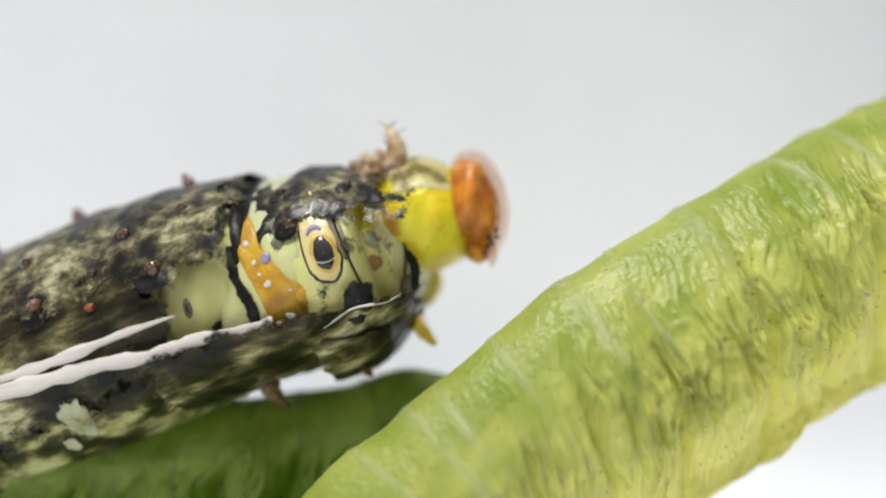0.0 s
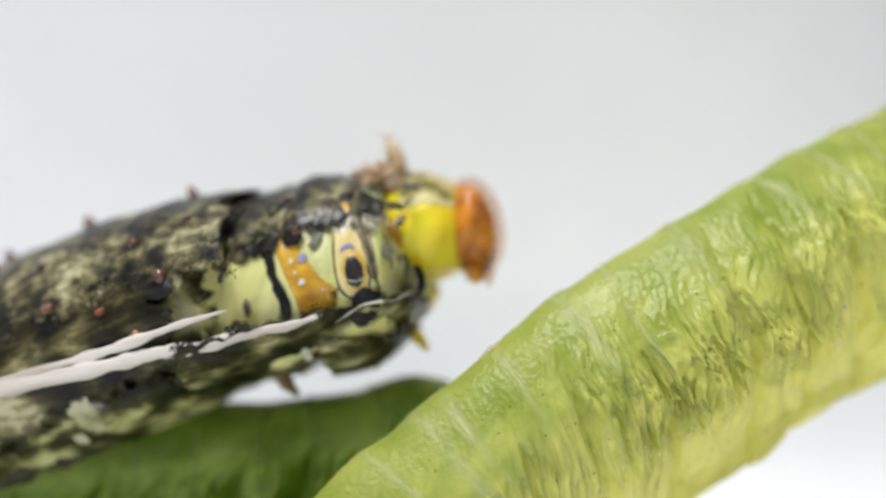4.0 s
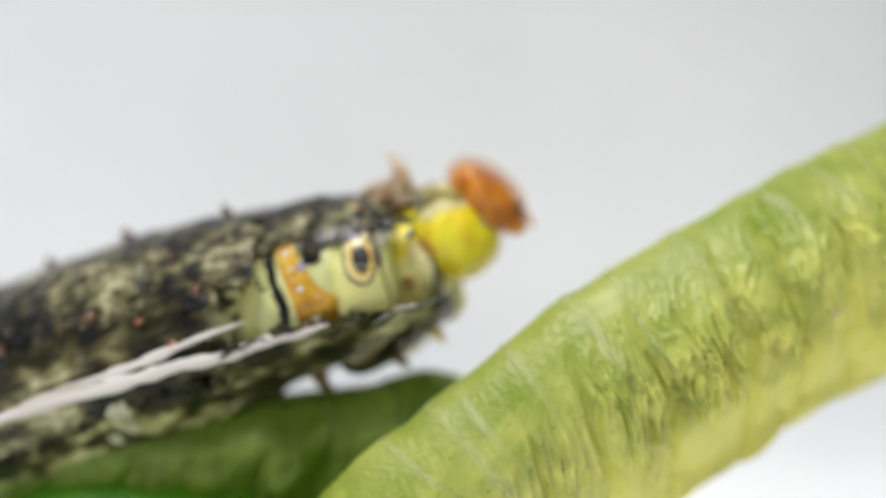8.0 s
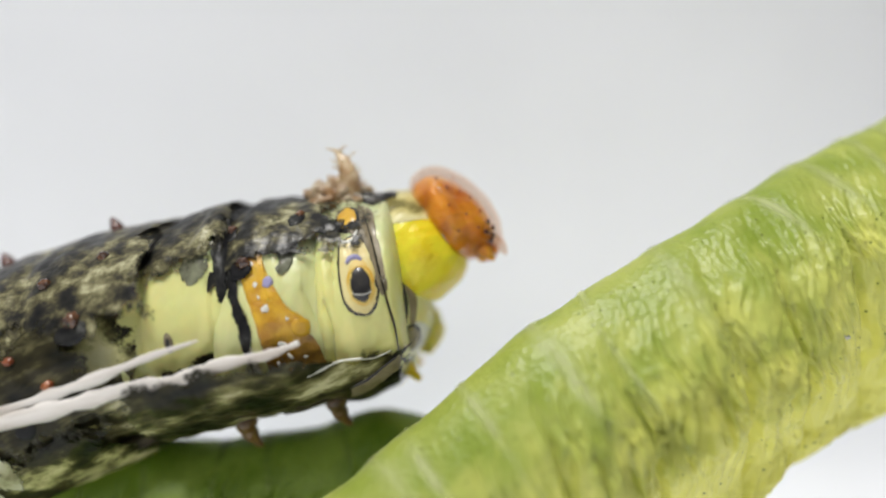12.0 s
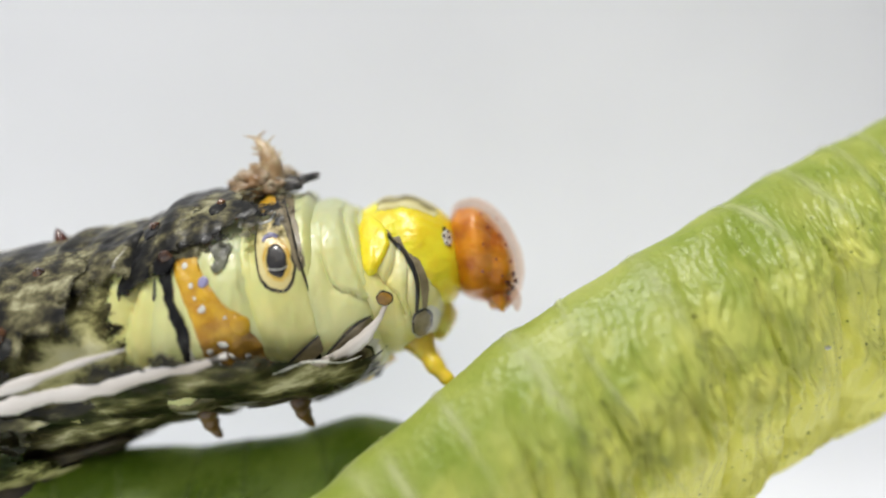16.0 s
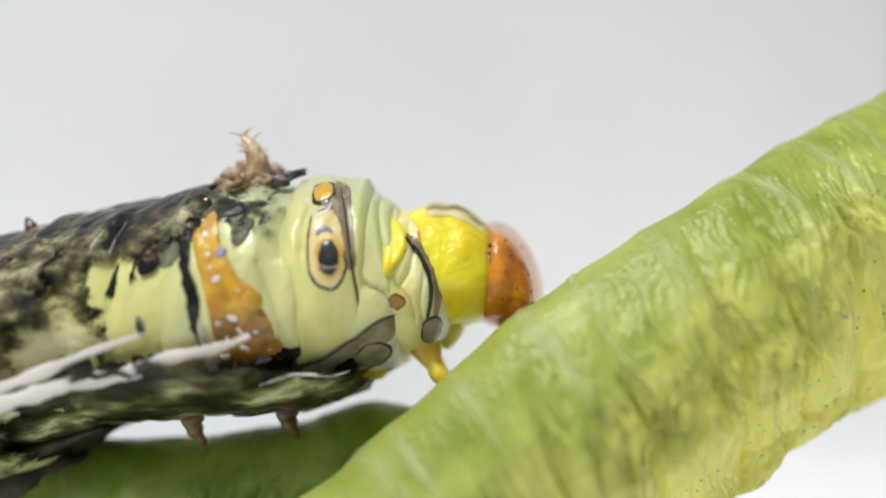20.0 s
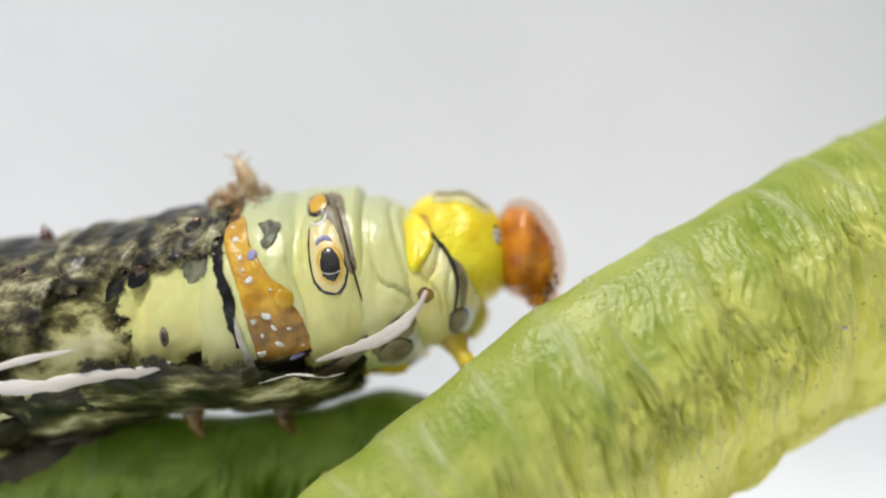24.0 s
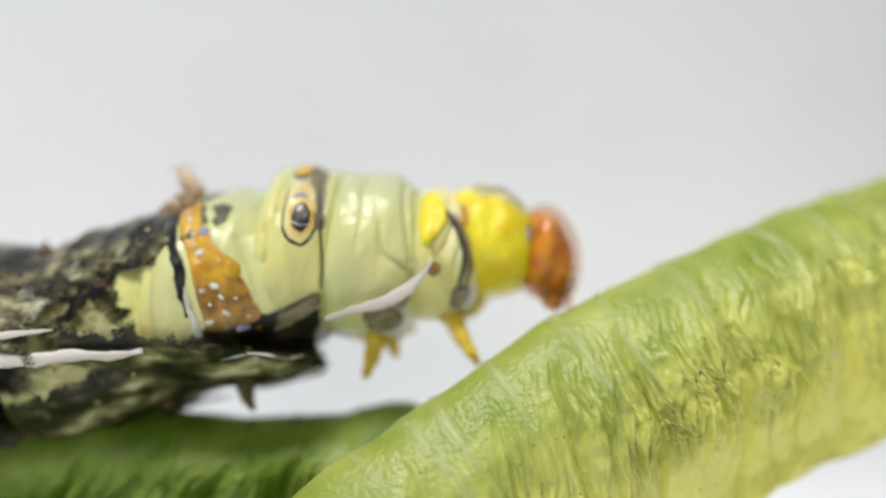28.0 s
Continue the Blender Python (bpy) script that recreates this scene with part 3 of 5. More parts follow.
# abdomen with its spiracle and black rear stripe
ABDOMEN = Body([(-7.34, -1.5, 3.6), (-6.18, -1.2, 3.95), (-5.03, -0.9, 4.1), (-3.65, -0.6, 4.08), (-2.03, -0.22, 3.96), (0.28, 0.16, 3.84), (1.43, 0.44, 3.82), (2.12, 0.51, 3.62), (2.63, 0.58, 2.88), (2.86, 0.63, 1.44)], 1.0, [(-1.15, 0.2, 0.25, 0.12)], 0.16, 1, [([(1.3, 2.9), (1.5, 1.5), (1.6, 0.0), (1.5, -1.8)], 0.16, 0.14, 0.10), ([(-1.0, 1.5), (-1.15, 0.2), (-1.0, -1.5)], 0.2, 0.12, 0.08)])
abdomen = part("abdomen", ABDOMEN.mesh(), PALE, caterpillar, "pale yellow-green abdomen segment")
part("spiracle", ABDOMEN.oval((0.0, -0.45), 0.17, 0.36, 0.03), GREYBROWN, abdomen, "dark oval breathing hole")
part("spiracle_slit", ABDOMEN.oval((0.0, -0.45), 0.07, 0.24, 0.05), BLACK, abdomen)
part("grey_blotch", ABDOMEN.oval((1.0, 2.2), 0.6, 0.75, 0.03), SMOKE, abdomen)
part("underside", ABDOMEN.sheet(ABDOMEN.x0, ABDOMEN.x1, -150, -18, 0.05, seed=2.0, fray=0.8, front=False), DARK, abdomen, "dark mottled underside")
part("front_stripe", ABDOMEN.sheet(lambda g: 1.75 - 0.5 * min(1.0, 3 * g), ABDOMEN.x1 - 0.05, 2, 150, 0.05, 24, 70, 0.1, 45.0, 0.3, 1.0, True, False), INK, abdomen, "black stripe at the front edge")
part("dark_back", ABDOMEN.sheet(ABDOMEN.x0, ABDOMEN.x1 - 0.5, lambda f: 12 + 14 * f, 160, 0.32, 120, 90, 0.2, 31.0, 1.3), OLD, abdomen, "dark mottled old skin over the back")
part("dark_side", ABDOMEN.sheet(ABDOMEN.x0, -0.9, -75, 60, 0.03, 80, 60, 0.5, 33.0, 1.8), FLANK, abdomen, "olive and cream mottled old skin")

# segment with the orange-brown band
BAND = Body([(-2.82, -0.58, 2.77), (-2.58, -0.60, 3.65), (-2.12, -0.51, 4.02), (-1.38, -0.28, 4.16), (-0.23, 0.06, 4.10), (0.50, 0.14, 4.02), (1.10, 0.20, 3.84), (1.80, 0.24, 3.72), (2.35, 0.27, 3.55), (2.75, 0.27, 3.05), (2.95, 0.27, 2.39)], 1.0, [], 0.13, 4, [([(1.42, 2.9), (1.36, 2.1), (1.45, 1.2)], 0.15, 0.24, 0.06), ([(2.0, 0.8), (2.12, -0.3), (2.05, -1.4)], 0.13, 0.16, 0.10), ([(0.75, 0.9), (1.0, 0.2), (1.3, -0.6), (1.35, -1.5)], 0.14, 0.10, 0.08)], 0.4)
band_segment = part("band_segment", BAND.mesh(), PALE_GREEN, caterpillar, "pale green segment crossed by an orange-brown band")
part("black_stripe", BAND.sheet(lambda g: float(np.interp(g, (0, 0.15, 0.3, 0.5, 1), (-1.22, -1.55, -2.1, -2.5, -2.7))), lambda g: float(np.interp(g, (0, 0.15, 0.3, 0.45, 1), (-0.82, -0.95, -1.32, -1.5, -1.6))) + 0.12 * noise.noise((g * 14, 3, 9)), -29, 150, 0.05, 30, 110, 0.12, 43.0, 0.34, 1.0, True), INK, band_segment, "black stripe behind the band")
part("brown_crest", BAND.sheet(-1.75, lambda g: -0.95 + 0.35 * noise.noise((g * 6, 2, 1)), 40, 150, 0.07, 24, 50, 0.1, 44.0, 0.3, 1.0, True), RUSSET, band_segment, "russet patches over the top of the band")
part("brown_band", BAND.mark([(-0.78, -0.31), (0.00, -0.41), (0.87, -0.58), (1.28, -1.34), (1.69, -2.68), (0.82, -2.93), (-0.33, -2.80), (-0.58, -1.75)], 0.035), BROWN, band_segment, "brown lower half of the band")
part("orange_band", BAND.mark([(-1.69, 2.72), (-0.91, 2.83), (-0.58, 1.86), (-0.16, 1.03), (0.31, 0.31), (0.78, 0.00), (0.95, -0.52), (0.62, -0.95), (0.00, -1.07), (-0.62, -0.93), (-0.91, 0.00), (-1.28, 1.13), (-1.57, 1.96)], 0.06, 9), ORANGE, band_segment, "orange upper half of the band")
part("yellow_bump", BAND.oval((0.65, -0.35), 0.33, 0.36, 0.12), GOLD, band_segment)
part("lilac_spot", BAND.oval((-0.42, 1.25), 0.2, 0.23, 0.10), LILAC, band_segment)
part("lilac_spot", BAND.oval((0.85, -2.45), 0.3, 0.16, 0.09, 10), LILAC, band_segment)
for x, z, rx, rz, lean in ((-1.05, 1.85, 0.14, 0.12, 0), (-0.5, 0.35, 0.15, 0.17, 0), (-0.85, 1.2, 0.1, 0.12, 0), (0.0, -0.95, 0.22, 0.12, -30), (-0.45, -1.1, 0.12, 0.1, 0), (0.35, -1.9, 0.16, 0.08, -20), (-0.3, -2.2, 0.2, 0.1, 20), (-1.25, 2.35, 0.09, 0.07, 0), (-0.75, 0.75, 0.07, 0.09, 0), (0.25, 0.0, 0.08, 0.07, 0), (0.2, -1.35, 0.14, 0.06, -40), (0.75, -1.4, 0.08, 0.06, 0), (-0.2, -1.6, 0.06, 0.1, 20), (1.1, -2.0, 0.07, 0.05, 0)):
    part("white_spot", BAND.oval((x, z), rx, rz, 0.09, lean), WHITE, band_segment)
part("dark_blotch", BAND.mark([(-0.33, 2.47), (0.16, 2.64), (0.58, 2.43), (0.45, 2.06), (0.33, 1.65), (0.00, 1.36), (-0.16, 1.65), (-0.04, 1.98)], 0.05, 9, 0.2, 1.0), SMOKE, band_segment)
part("dark_blotch", BAND.oval((-2.55, 1.3), 0.45, 0.6, 0.03, 10), SMOKE, band_segment)
part("pale_blotch", BAND.mark([(-1.11, -0.82), (-0.95, -1.13), (-0.87, -1.65), (-0.66, -2.47), (-0.62, -2.80), (-0.91, -2.78), (-1.01, -2.17), (-1.13, -1.65)], 0.05, 9), CHALK, band_segment, "chalky white blotch beside the band")
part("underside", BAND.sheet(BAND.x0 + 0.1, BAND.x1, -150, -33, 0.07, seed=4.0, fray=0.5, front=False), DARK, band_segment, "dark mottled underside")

# segment with the eyespot
META = Body([(-1.32, 0.0, 2.3), (-1.25, 0.0, 3.1), (-1.02, 0.0, 3.62), (-0.70, 0.0, 3.84), (-0.30, 0.04, 3.92), (0.35, 0.12, 3.87), (1.20, 0.24, 3.69), (1.55, 0.32, 3.55), (1.78, 0.32, 3.15), (1.90, 0.30, 2.47)], 1.0, [], 0.12, 6, [([(0.85, 3.4), (1.12, 2.23), (1.28, 1.2), (1.44, 0.16), (1.57, -0.76), (1.59, -1.7)], 0.09, 0.13, 0.05), ([(-0.75, 0.4), (-0.55, -0.5), (-0.6, -1.5), (-0.75, -2.6)], 0.14, 0.10, -0.14), ([(-0.3, 2.9), (-0.45, 1.9), (-0.4, 1.2)], 0.16, 0.12, 0.04)])
metathorax = part("metathorax", META.mesh(), PALE, caterpillar, "pale yellow-green segment with an eyespot")
part("saddle_mark", META.mark([(-0.27, 3.57), (0.97, 3.55), (1.22, 2.64), (1.38, 1.71), (1.48, 0.78), (1.24, 0.54), (0.99, 1.61), (0.68, 2.54), (-0.10, 3.05)], 0.02), GREYBROWN, metathorax, "grey-brown mark behind the eyespot")
part("seam", META.line([(0.78, 3.36), (1.09, 2.23), (1.26, 1.20), (1.42, 0.16), (1.55, -0.76), (1.57, -1.59)], 0.065, 0.05), BLACK, metathorax)
eyespot = part("eyespot", META.mark([(-0.13, 2.43), (0.19, 2.60), (0.57, 2.60), (0.91, 2.26), (1.14, 1.40), (1.18, 0.52), (0.92, -0.04), (0.55, -0.14), (0.15, 0.06), (-0.11, 0.52), (-0.20, 1.57)], 0.04), BLACK, metathorax, "eyespot with cream and orange rings")
part("cream_ring", META.mark([(-0.07, 2.37), (0.21, 2.52), (0.53, 2.52), (0.84, 2.19), (1.06, 1.38), (1.10, 0.56), (0.86, 0.06), (0.55, -0.04), (0.21, 0.16), (-0.05, 0.58), (-0.12, 1.57)], 0.09, 7, 0.85), CREAM, metathorax)
part("golden_ring", META.oval((0.59, 0.98), 0.48, 0.80, 0.12, 4, 0.9), GOLD_PALE, metathorax)
part("golden_arc", META.line([(0.15, 0.95), (0.21, 1.28), (0.41, 1.48), (0.70, 1.51), (0.93, 1.28), (1.02, 0.95)], 0.17, 0.13), GOLD, metathorax)
part("pupil", META.oval((0.59, 0.92), 0.41, 0.66, 0.165, 4, 0.5), BLACK, metathorax, "glossy black pupil")
part("pale_streak", META.line([(0.28, 0.70), (0.44, 0.62), (0.70, 0.60), (0.93, 0.68)], 0.10, 0.20), WHITE, metathorax)
part("lilac_arc", META.line([(0.15, 1.65), (0.26, 1.81), (0.48, 1.86), (0.68, 1.73)], 0.17, 0.17), LILAC, metathorax)
part("upper_spot", META.oval((0.22, 3.15), 0.46, 0.42, 0.045, -10), BLACK, metathorax)
part("upper_spot_gold", META.oval((0.18, 3.18), 0.36, 0.31, 0.09, -10, 0.85), GOLD, metathorax)
part("upper_spot_arc", META.line([(-0.10, 2.56), (0.10, 2.39), (0.41, 2.45), (0.56, 2.72)], 0.13, 0.13), WHITE, metathorax)
part("water_drop", lump(META.at(1.36, META.turn(1.36, 1.05), 0.16) / MM, 0.09, (1, 0.9, 1.05), 1.0, 0.05), GLASS, metathorax, "tiny clear drop on the seam")
part("lower_mark", META.mark([(-0.68, -2.97), (-0.10, -2.72), (0.72, -2.27), (1.51, -1.73), (1.55, -2.14), (0.82, -2.72), (0.00, -3.18), (-0.52, -3.22)], 0.15, 7, 0.9), GREYBROWN, metathorax, "grey-brown mark with a dark rim")
part("lower_mark_rim", META.line([(-0.72, -2.97), (-0.10, -2.68), (0.72, -2.23), (1.51, -1.69)], 0.09, 0.2), BLACK, metathorax)
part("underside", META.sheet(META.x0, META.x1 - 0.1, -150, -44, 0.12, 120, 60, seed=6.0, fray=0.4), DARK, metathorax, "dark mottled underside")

# mesothorax
MESO = Body([(-3.30, -0.10, 2.2), (-3.05, -0.10, 2.9), (-2.40, -0.05, 3.38), (-1.32, -0.02, 3.52), (-0.40, 0.0, 3.48), (0.30, -0.06, 3.32), (0.85, -0.14, 3.05), (1.15, -0.18, 2.5), (1.28, -0.18, 1.50)], 1.0, [], 0.11, 9, [([(0.15, 2.9), (0.36, 1.7), (0.62, 0.6), (0.8, -0.1)], 0.09, 0.18, 0.09), ([(0.65, 2.8), (0.82, 1.7), (1.0, 0.6), (1.05, -0.3)], 0.09, 0.20, 0.09), ([(-0.55, 1.3), (-0.25, 0.25), (0.35, -0.1), (1.0, -0.55)], 0.10, 0.14, -0.10), ([(-1.5, 2.6), (-1.35, 1.4), (-1.4, 0.4)], 0.2, 0.07, 0.05)])
mesothorax = part("mesothorax", MESO.mesh(), PALE_GREEN, caterpillar, "pale green wrinkled segment")
part("lower_mark", MESO.mark([(-0.85, -2.10), (-0.41, -1.79), (0.31, -1.26), (0.80, -1.03), (0.93, -1.51), (0.60, -2.12), (-0.23, -2.58), (-0.72, -2.62)], 0.04), GREYBROWN, mesothorax)
part("lower_mark_rim", MESO.line([(-0.85, -2.12), (-0.41, -1.77), (0.31, -1.22), (0.89, -1.01)], 0.09, 0.07), BLACK, mesothorax)
part("white_rim", MESO.oval((0.25, -2.55), 1.0, 0.68, 0.03, 25), WHITE, mesothorax, "chalky white lower rim")
part("lower_plate", MESO.oval((0.05, -2.5), 0.76, 0.5, 0.07, 25, 0.7), BLACK, mesothorax)
part("lower_plate_centre", MESO.oval((0.05, -2.5), 0.67, 0.42, 0.11, 25, 0.85), GREYBROWN, mesothorax)
part("belly", lump((-0.5, 0.3, -2.85), 1.1, (1.6, 1.5, 0.8), 4.0, 0.3), LEG_YELLOW, mesothorax, "yellow-brown belly between the legs")
part("underside", MESO.sheet(MESO.x0 + 0.4, MESO.x1 - 0.5, -150, -70, 0.05, seed=8.0), GREYBROWN, mesothorax, "grey-brown underside")
meso_leg = part("leg", limb([(-0.2, -0.8, -2.4), (-0.3, -1.2, -3.4), (-0.4, -1.4, -4.3), (-0.6, -1.3, -5.1)], [0.85, 0.70, 0.46, 0.50, 0.34, 0.38, 0.24, 0.22, 0.05]), LEG_YELLOW, mesothorax, "yellow jointed leg with a small claw")
far_leg = part("leg", limb([(0.0, 0.6, -2.4), (0.2, 0.3, -3.4), (0.4, 0.1, -3.9), (0.6, 0.1, -4.3)], [0.8, 0.62, 0.40, 0.44, 0.30, 0.33, 0.20, 0.18, 0.04]), LEG_YELLOW, mesothorax, "yellow jointed leg with a small claw")

# prothorax: the collar
PRO = Body([(-3.00, -0.06, 0.98), (-1.96, -0.14, 1.48), (-1.62, -0.17, 1.67), (-1.50, -0.09, 2.26), (-1.34, 0.07, 2.61), (-0.88, 0.14, 2.82), (0.00, 0.13, 2.71), (0.74, 0.06, 2.37), (1.29, -0.06, 1.79), (1.62, -0.17, 0.98)], 1.08, [], 0.12, 12, [([(-0.75, 0.6), (-0.5, 0.1), (-0.1, -0.35), (0.1, -1.0)], 0.10, 0.16, 0.08), ([(-0.25, 2.3), (0.0, 1.5), (-0.15, 0.7), (-0.45, 0.2)], 0.10, 0.14, 0.06), ([(0.35, 0.4), (0.25, -0.5), (0.35, -1.3)], 0.12, 0.10, 0.08)])
prothorax = part("prothorax", PRO.mesh(), COLLAR_SKIN, caterpillar, "pale yellow collar with a black stripe")
part("shoulder_plate", PRO.mark([(-1.4, 2.2), (-1.15, 2.62), (-0.75, 2.6), (-0.35, 2.15), (-0.2, 1.5), (-0.5, 0.9), (-0.85, 0.45), (-1.15, 0.7), (-1.3, 1.4)], 0.16, 9), YELLOW, prothorax, "yellow raised shoulder plate")
part("stripe_rim", PRO.line([(-0.3, 1.98), (0.1, 1.7), (0.6, 1.0), (0.92, 0.1), (0.85, -0.9)], 0.3, 0.03), GREYBROWN, prothorax)
part("black_stripe", PRO.line([(-0.45, 1.92), (-0.1, 1.68), (0.37, 1.08), (0.68, 0.1), (0.55, -1.0)], 0.17, 0.08), BLACK, prothorax)
part("white_rim", PRO.oval((0.86, -1.5), 0.55, 0.72, 0.03, -20), WHITE, prothorax, "chalky white rim of the collar")
part("lower_patch", PRO.oval((0.72, -1.38), 0.38, 0.54, 0.08, -20, 0.7), BLACK, prothorax)
part("lower_patch_centre", PRO.oval((0.72, -1.38), 0.31, 0.46, 0.12, -20, 0.85), GREYBROWN, prothorax)
part("spiracle_rim", PRO.oval((-0.5, -0.34), 0.3, 0.27, 0.05, -20), BLACK, prothorax)
part("spiracle", PRO.oval((-0.5, -0.34), 0.25, 0.22, 0.09, -20, 0.85), BROWN, prothorax, "brown oval breathing hole")
part("throat", lump((1.25, 0.2, -1.35), 0.85, (0.9, 1.2, 1.15), 7.0, 0.25), THROAT, prothorax, "soft yellow throat below the collar")
pro_leg = part("leg", limb([(0.5, -1.0, -2.2), (0.95, -1.5, -3.0), (1.5, -1.7, -3.7), (1.85, -1.6, -4.1)], [0.66, 0.50, 0.33, 0.38, 0.26, 0.29, 0.17, 0.15, 0.04]), LEG_YELLOW, prothorax, "yellow jointed leg with a small claw")
far_pro_leg = part("leg", limb([(0.3, 0.8, -2.2), (0.8, 0.8, -3.0), (1.2, 0.7, -3.6), (1.5, 0.7, -4.0)], [0.66, 0.50, 0.33, 0.38, 0.26, 0.29, 0.17, 0.15, 0.04]), LEG_YELLOW, prothorax, "yellow jointed leg with a small claw")

# yellow neck shield
NECK = Body([(x * 1.16 - 0.12, z * 1.1 - 0.04, r * 1.12) for x, z, r in ((-2.15, -0.17, 0.52), (-1.85, -0.23, 1.34), (-1.38, -0.24, 1.83), (-0.69, -0.27, 2.09), (0.12, -0.31, 2.07), (0.81, -0.42, 1.80), (1.32, -0.52, 1.33), (1.64, -0.58, 0.58))], 1.05, [(-0.6, 0.1, 0.2, 0.04)], 0.09, 15)
pronotum = part("pronotum", NECK.mesh(), YELLOW, caterpillar, "smooth bright yellow neck shield")
part("pale_cap", NECK.sheet(-1.4, 1.2, 47, 150, 0.04, 40, 40, 0.2, 41.0, 0.5, 1.0, True), CAP, pronotum, "pale olive cap with darker streaks")
part("warts", NECK.oval((1.25, 0.1), 0.2, 0.34, 0.05), CHALK, pronotum, "small grey warts at the rim")
for x, z, r in ((1.2, 0.45, 0.06), (1.32, 0.3, 0.05), (1.16, 0.2, 0.05), (1.34, 0.08, 0.06), (1.2, -0.05, 0.05), (1.3, -0.2, 0.05)):
    part("speck", NECK.oval((x, z), r, r, 0.1), BLACK, pronotum)
part("neck_fold", NECK.oval((-1.55, 0.55), 0.25, 0.5, 0.06, 15), ORANGE, pronotum)

# head capsule
HEAD_SHAPE = [(-1.38, 0.17, 0.52), (-1.25, 0.16, 1.38), (-0.92, 0.16, 1.85), (-0.39, 0.10, 2.07), (0.18, -0.05, 2.05), (0.69, -0.28, 1.78), (1.06, -0.48, 1.34), (1.34, -0.58, 0.58)]
HEAD = Body(HEAD_SHAPE, 1.05, [], 0.05, 18)
head = part("head", HEAD.mesh(), SHELL, caterpillar, "glossy clear brown head capsule")
CORE = Body([(x * 0.86 - 0.18, z * 0.94 - 0.12, r * 0.885) for x, z, r in HEAD_SHAPE], 1.05, [(0.1, 0.4, 0.3, 0.12)], 0.14, 18)
part("head_core", CORE.mesh(), AMBER, head, "orange flesh inside the clear capsule")
part("mouthparts", lump((0.25, -0.4, -2.0), 0.42, (1.1, 1.2, 0.8), 2.0), AMBER, head, "small amber mouthparts")
part("mandible", limb([(0.55, -0.9, -1.55), (0.78, -1.0, -1.95), (0.82, -0.95, -2.4)], [0.34, 0.26, 0.05], 10, 14), SHELL, head, "pointed brown jaw")
part("mandible", limb([(0.15, -1.0, -1.7), (0.2, -1.05, -2.05), (0.3, -1.0, -2.35)], [0.30, 0.22, 0.05], 10, 14), AMBER, head, "pointed amber jaw")
for x, z, r in ((0.1, 0.9, 0.09), (0.45, 0.55, 0.07), (-0.2, 0.3, 0.08), (0.65, 0.15, 0.08), (0.2, -0.3, 0.07), (0.75, -0.45, 0.09), (-0.35, -0.7, 0.08), (0.35, -0.95, 0.07), (-0.1, 1.4, 0.08), (0.5, 1.15, 0.06)):
    part("freckle", HEAD.oval((x, z), r * 0.7, r * 0.85, 0.04), FRECKLE, head, "faint brown freckle")
for x, z in ((0.55, -1.25), (0.72, -1.45), (0.85, -1.2), (0.78, -0.95), (0.55, -1.6)):
    part("eye", HEAD.oval((x, z), 0.1, 0.1, 0.08), AMBER_DARK, head, "tiny dark simple eye")

# the old skin: a loose dark sleeve
shed_skin = new("shed_skin")
tagged(shed_skin, "loose dark mottled moulted skin slipping backwards off a caterpillar", "moulted skin")
SLEEVE = Body([(-24.0, -1.0, 4.9), (-18, -0.7, 5.02), (-12, -0.42, 5.0), (-6, -0.16, 4.78), (-3, -0.02, 4.55), (-1, 0.02, 4.36), (0.5, -0.12, 4.26), (2.5, -0.52, 4.24), (4.5, -1.0, 4.1)], 1.0, [(-2.5, 0.5, 0.5, 0.06), (-6.0, 0.4, 0.5, 0.08), (-10.0, 0.4, 0.5, 0.08)], 0.09, 21)
old_skin = part("skin_sleeve", SLEEVE.sheet(-24.0, lambda g: 3.4 + 0.4 * max(0.0, math.sin(math.pi * (g * 1.25 - 0.25))) ** 2, lambda f: float(np.interp(f, (0, 0.75, 0.88, 1), (0, 0, -2, 2))), 215, 0.10, 140, 110, 0.5, 11.0, 2.0), OLD, shed_skin, "loose dark mottled old skin, slipping backwards")
part("flank_skin", SLEEVE.sheet(-24.0, -0.4, -160, -22, 0.12, 120, 80, 0.5, 13.0, 2.2), FLANK_LOW, old_skin, "olive and cream mottled flank of the old skin")
part("flank_fold", SLEEVE.sheet(-24.0, 0.2, -45, 34, 0.04, 100, 60, 0.5, 17.0, 1.6), DARK, old_skin, "olive and cream mottled flank of the old skin")
for x, z, r in ((0.0, 0.9, 0.5), (-1.0, 2.5, 0.42), (-4.6, 1.2, 0.5), (-5.2, 3.0, 0.42), (-3.1, -1.7, 0.32), (1.2, 2.7, 0.36), (-9.0, 1.1, 0.5)):
    c = SLEEVE.at(x, SLEEVE.turn(x, z), 0.1) / MM
    part("wart_blotch", SLEEVE.oval((x - 0.15, z - 0.3), r * 1.5, r * 1.15, 0.06, 20), INK, old_skin, "black blotch round a wart")
    part("tubercle", lump(c, r * 0.6, (1, 0.8, 0.85), x, 0.4), WART, old_skin, "glossy brown wart")

# Dark lumps added for belly folds and to deepen the shade beneath.
for k, (x, y, z, r, q) in enumerate(((-1.2, 0.4, -3.75, 0.9, (2.6, 1.9, 0.6)), (-4.4, 0.6, -4.2, 0.9, (2.4, 1.9, 0.6)), (-8.4, 0.6, -4.6, 0.9, (2.4, 1.9, 0.7)))):
    part("belly_fold_shade", lump((x, y, z), r, q, k * 5.3 + 2, 0.5), BELLY_SHADE, old_skin, "added dark brown filler lump for folded belly skin and shade")
part("pale_patch", SLEEVE.mark([(-5.7, -2.5), (-5.0, -2.0), (-4.4, -2.1), (-4.3, -2.9), (-4.7, -3.7), (-5.2, -4.1), (-5.7, -3.5)], 0.17, 9, 0.8, 0.62), PATCH, old_skin, "chalky pale patch on the lower flank")
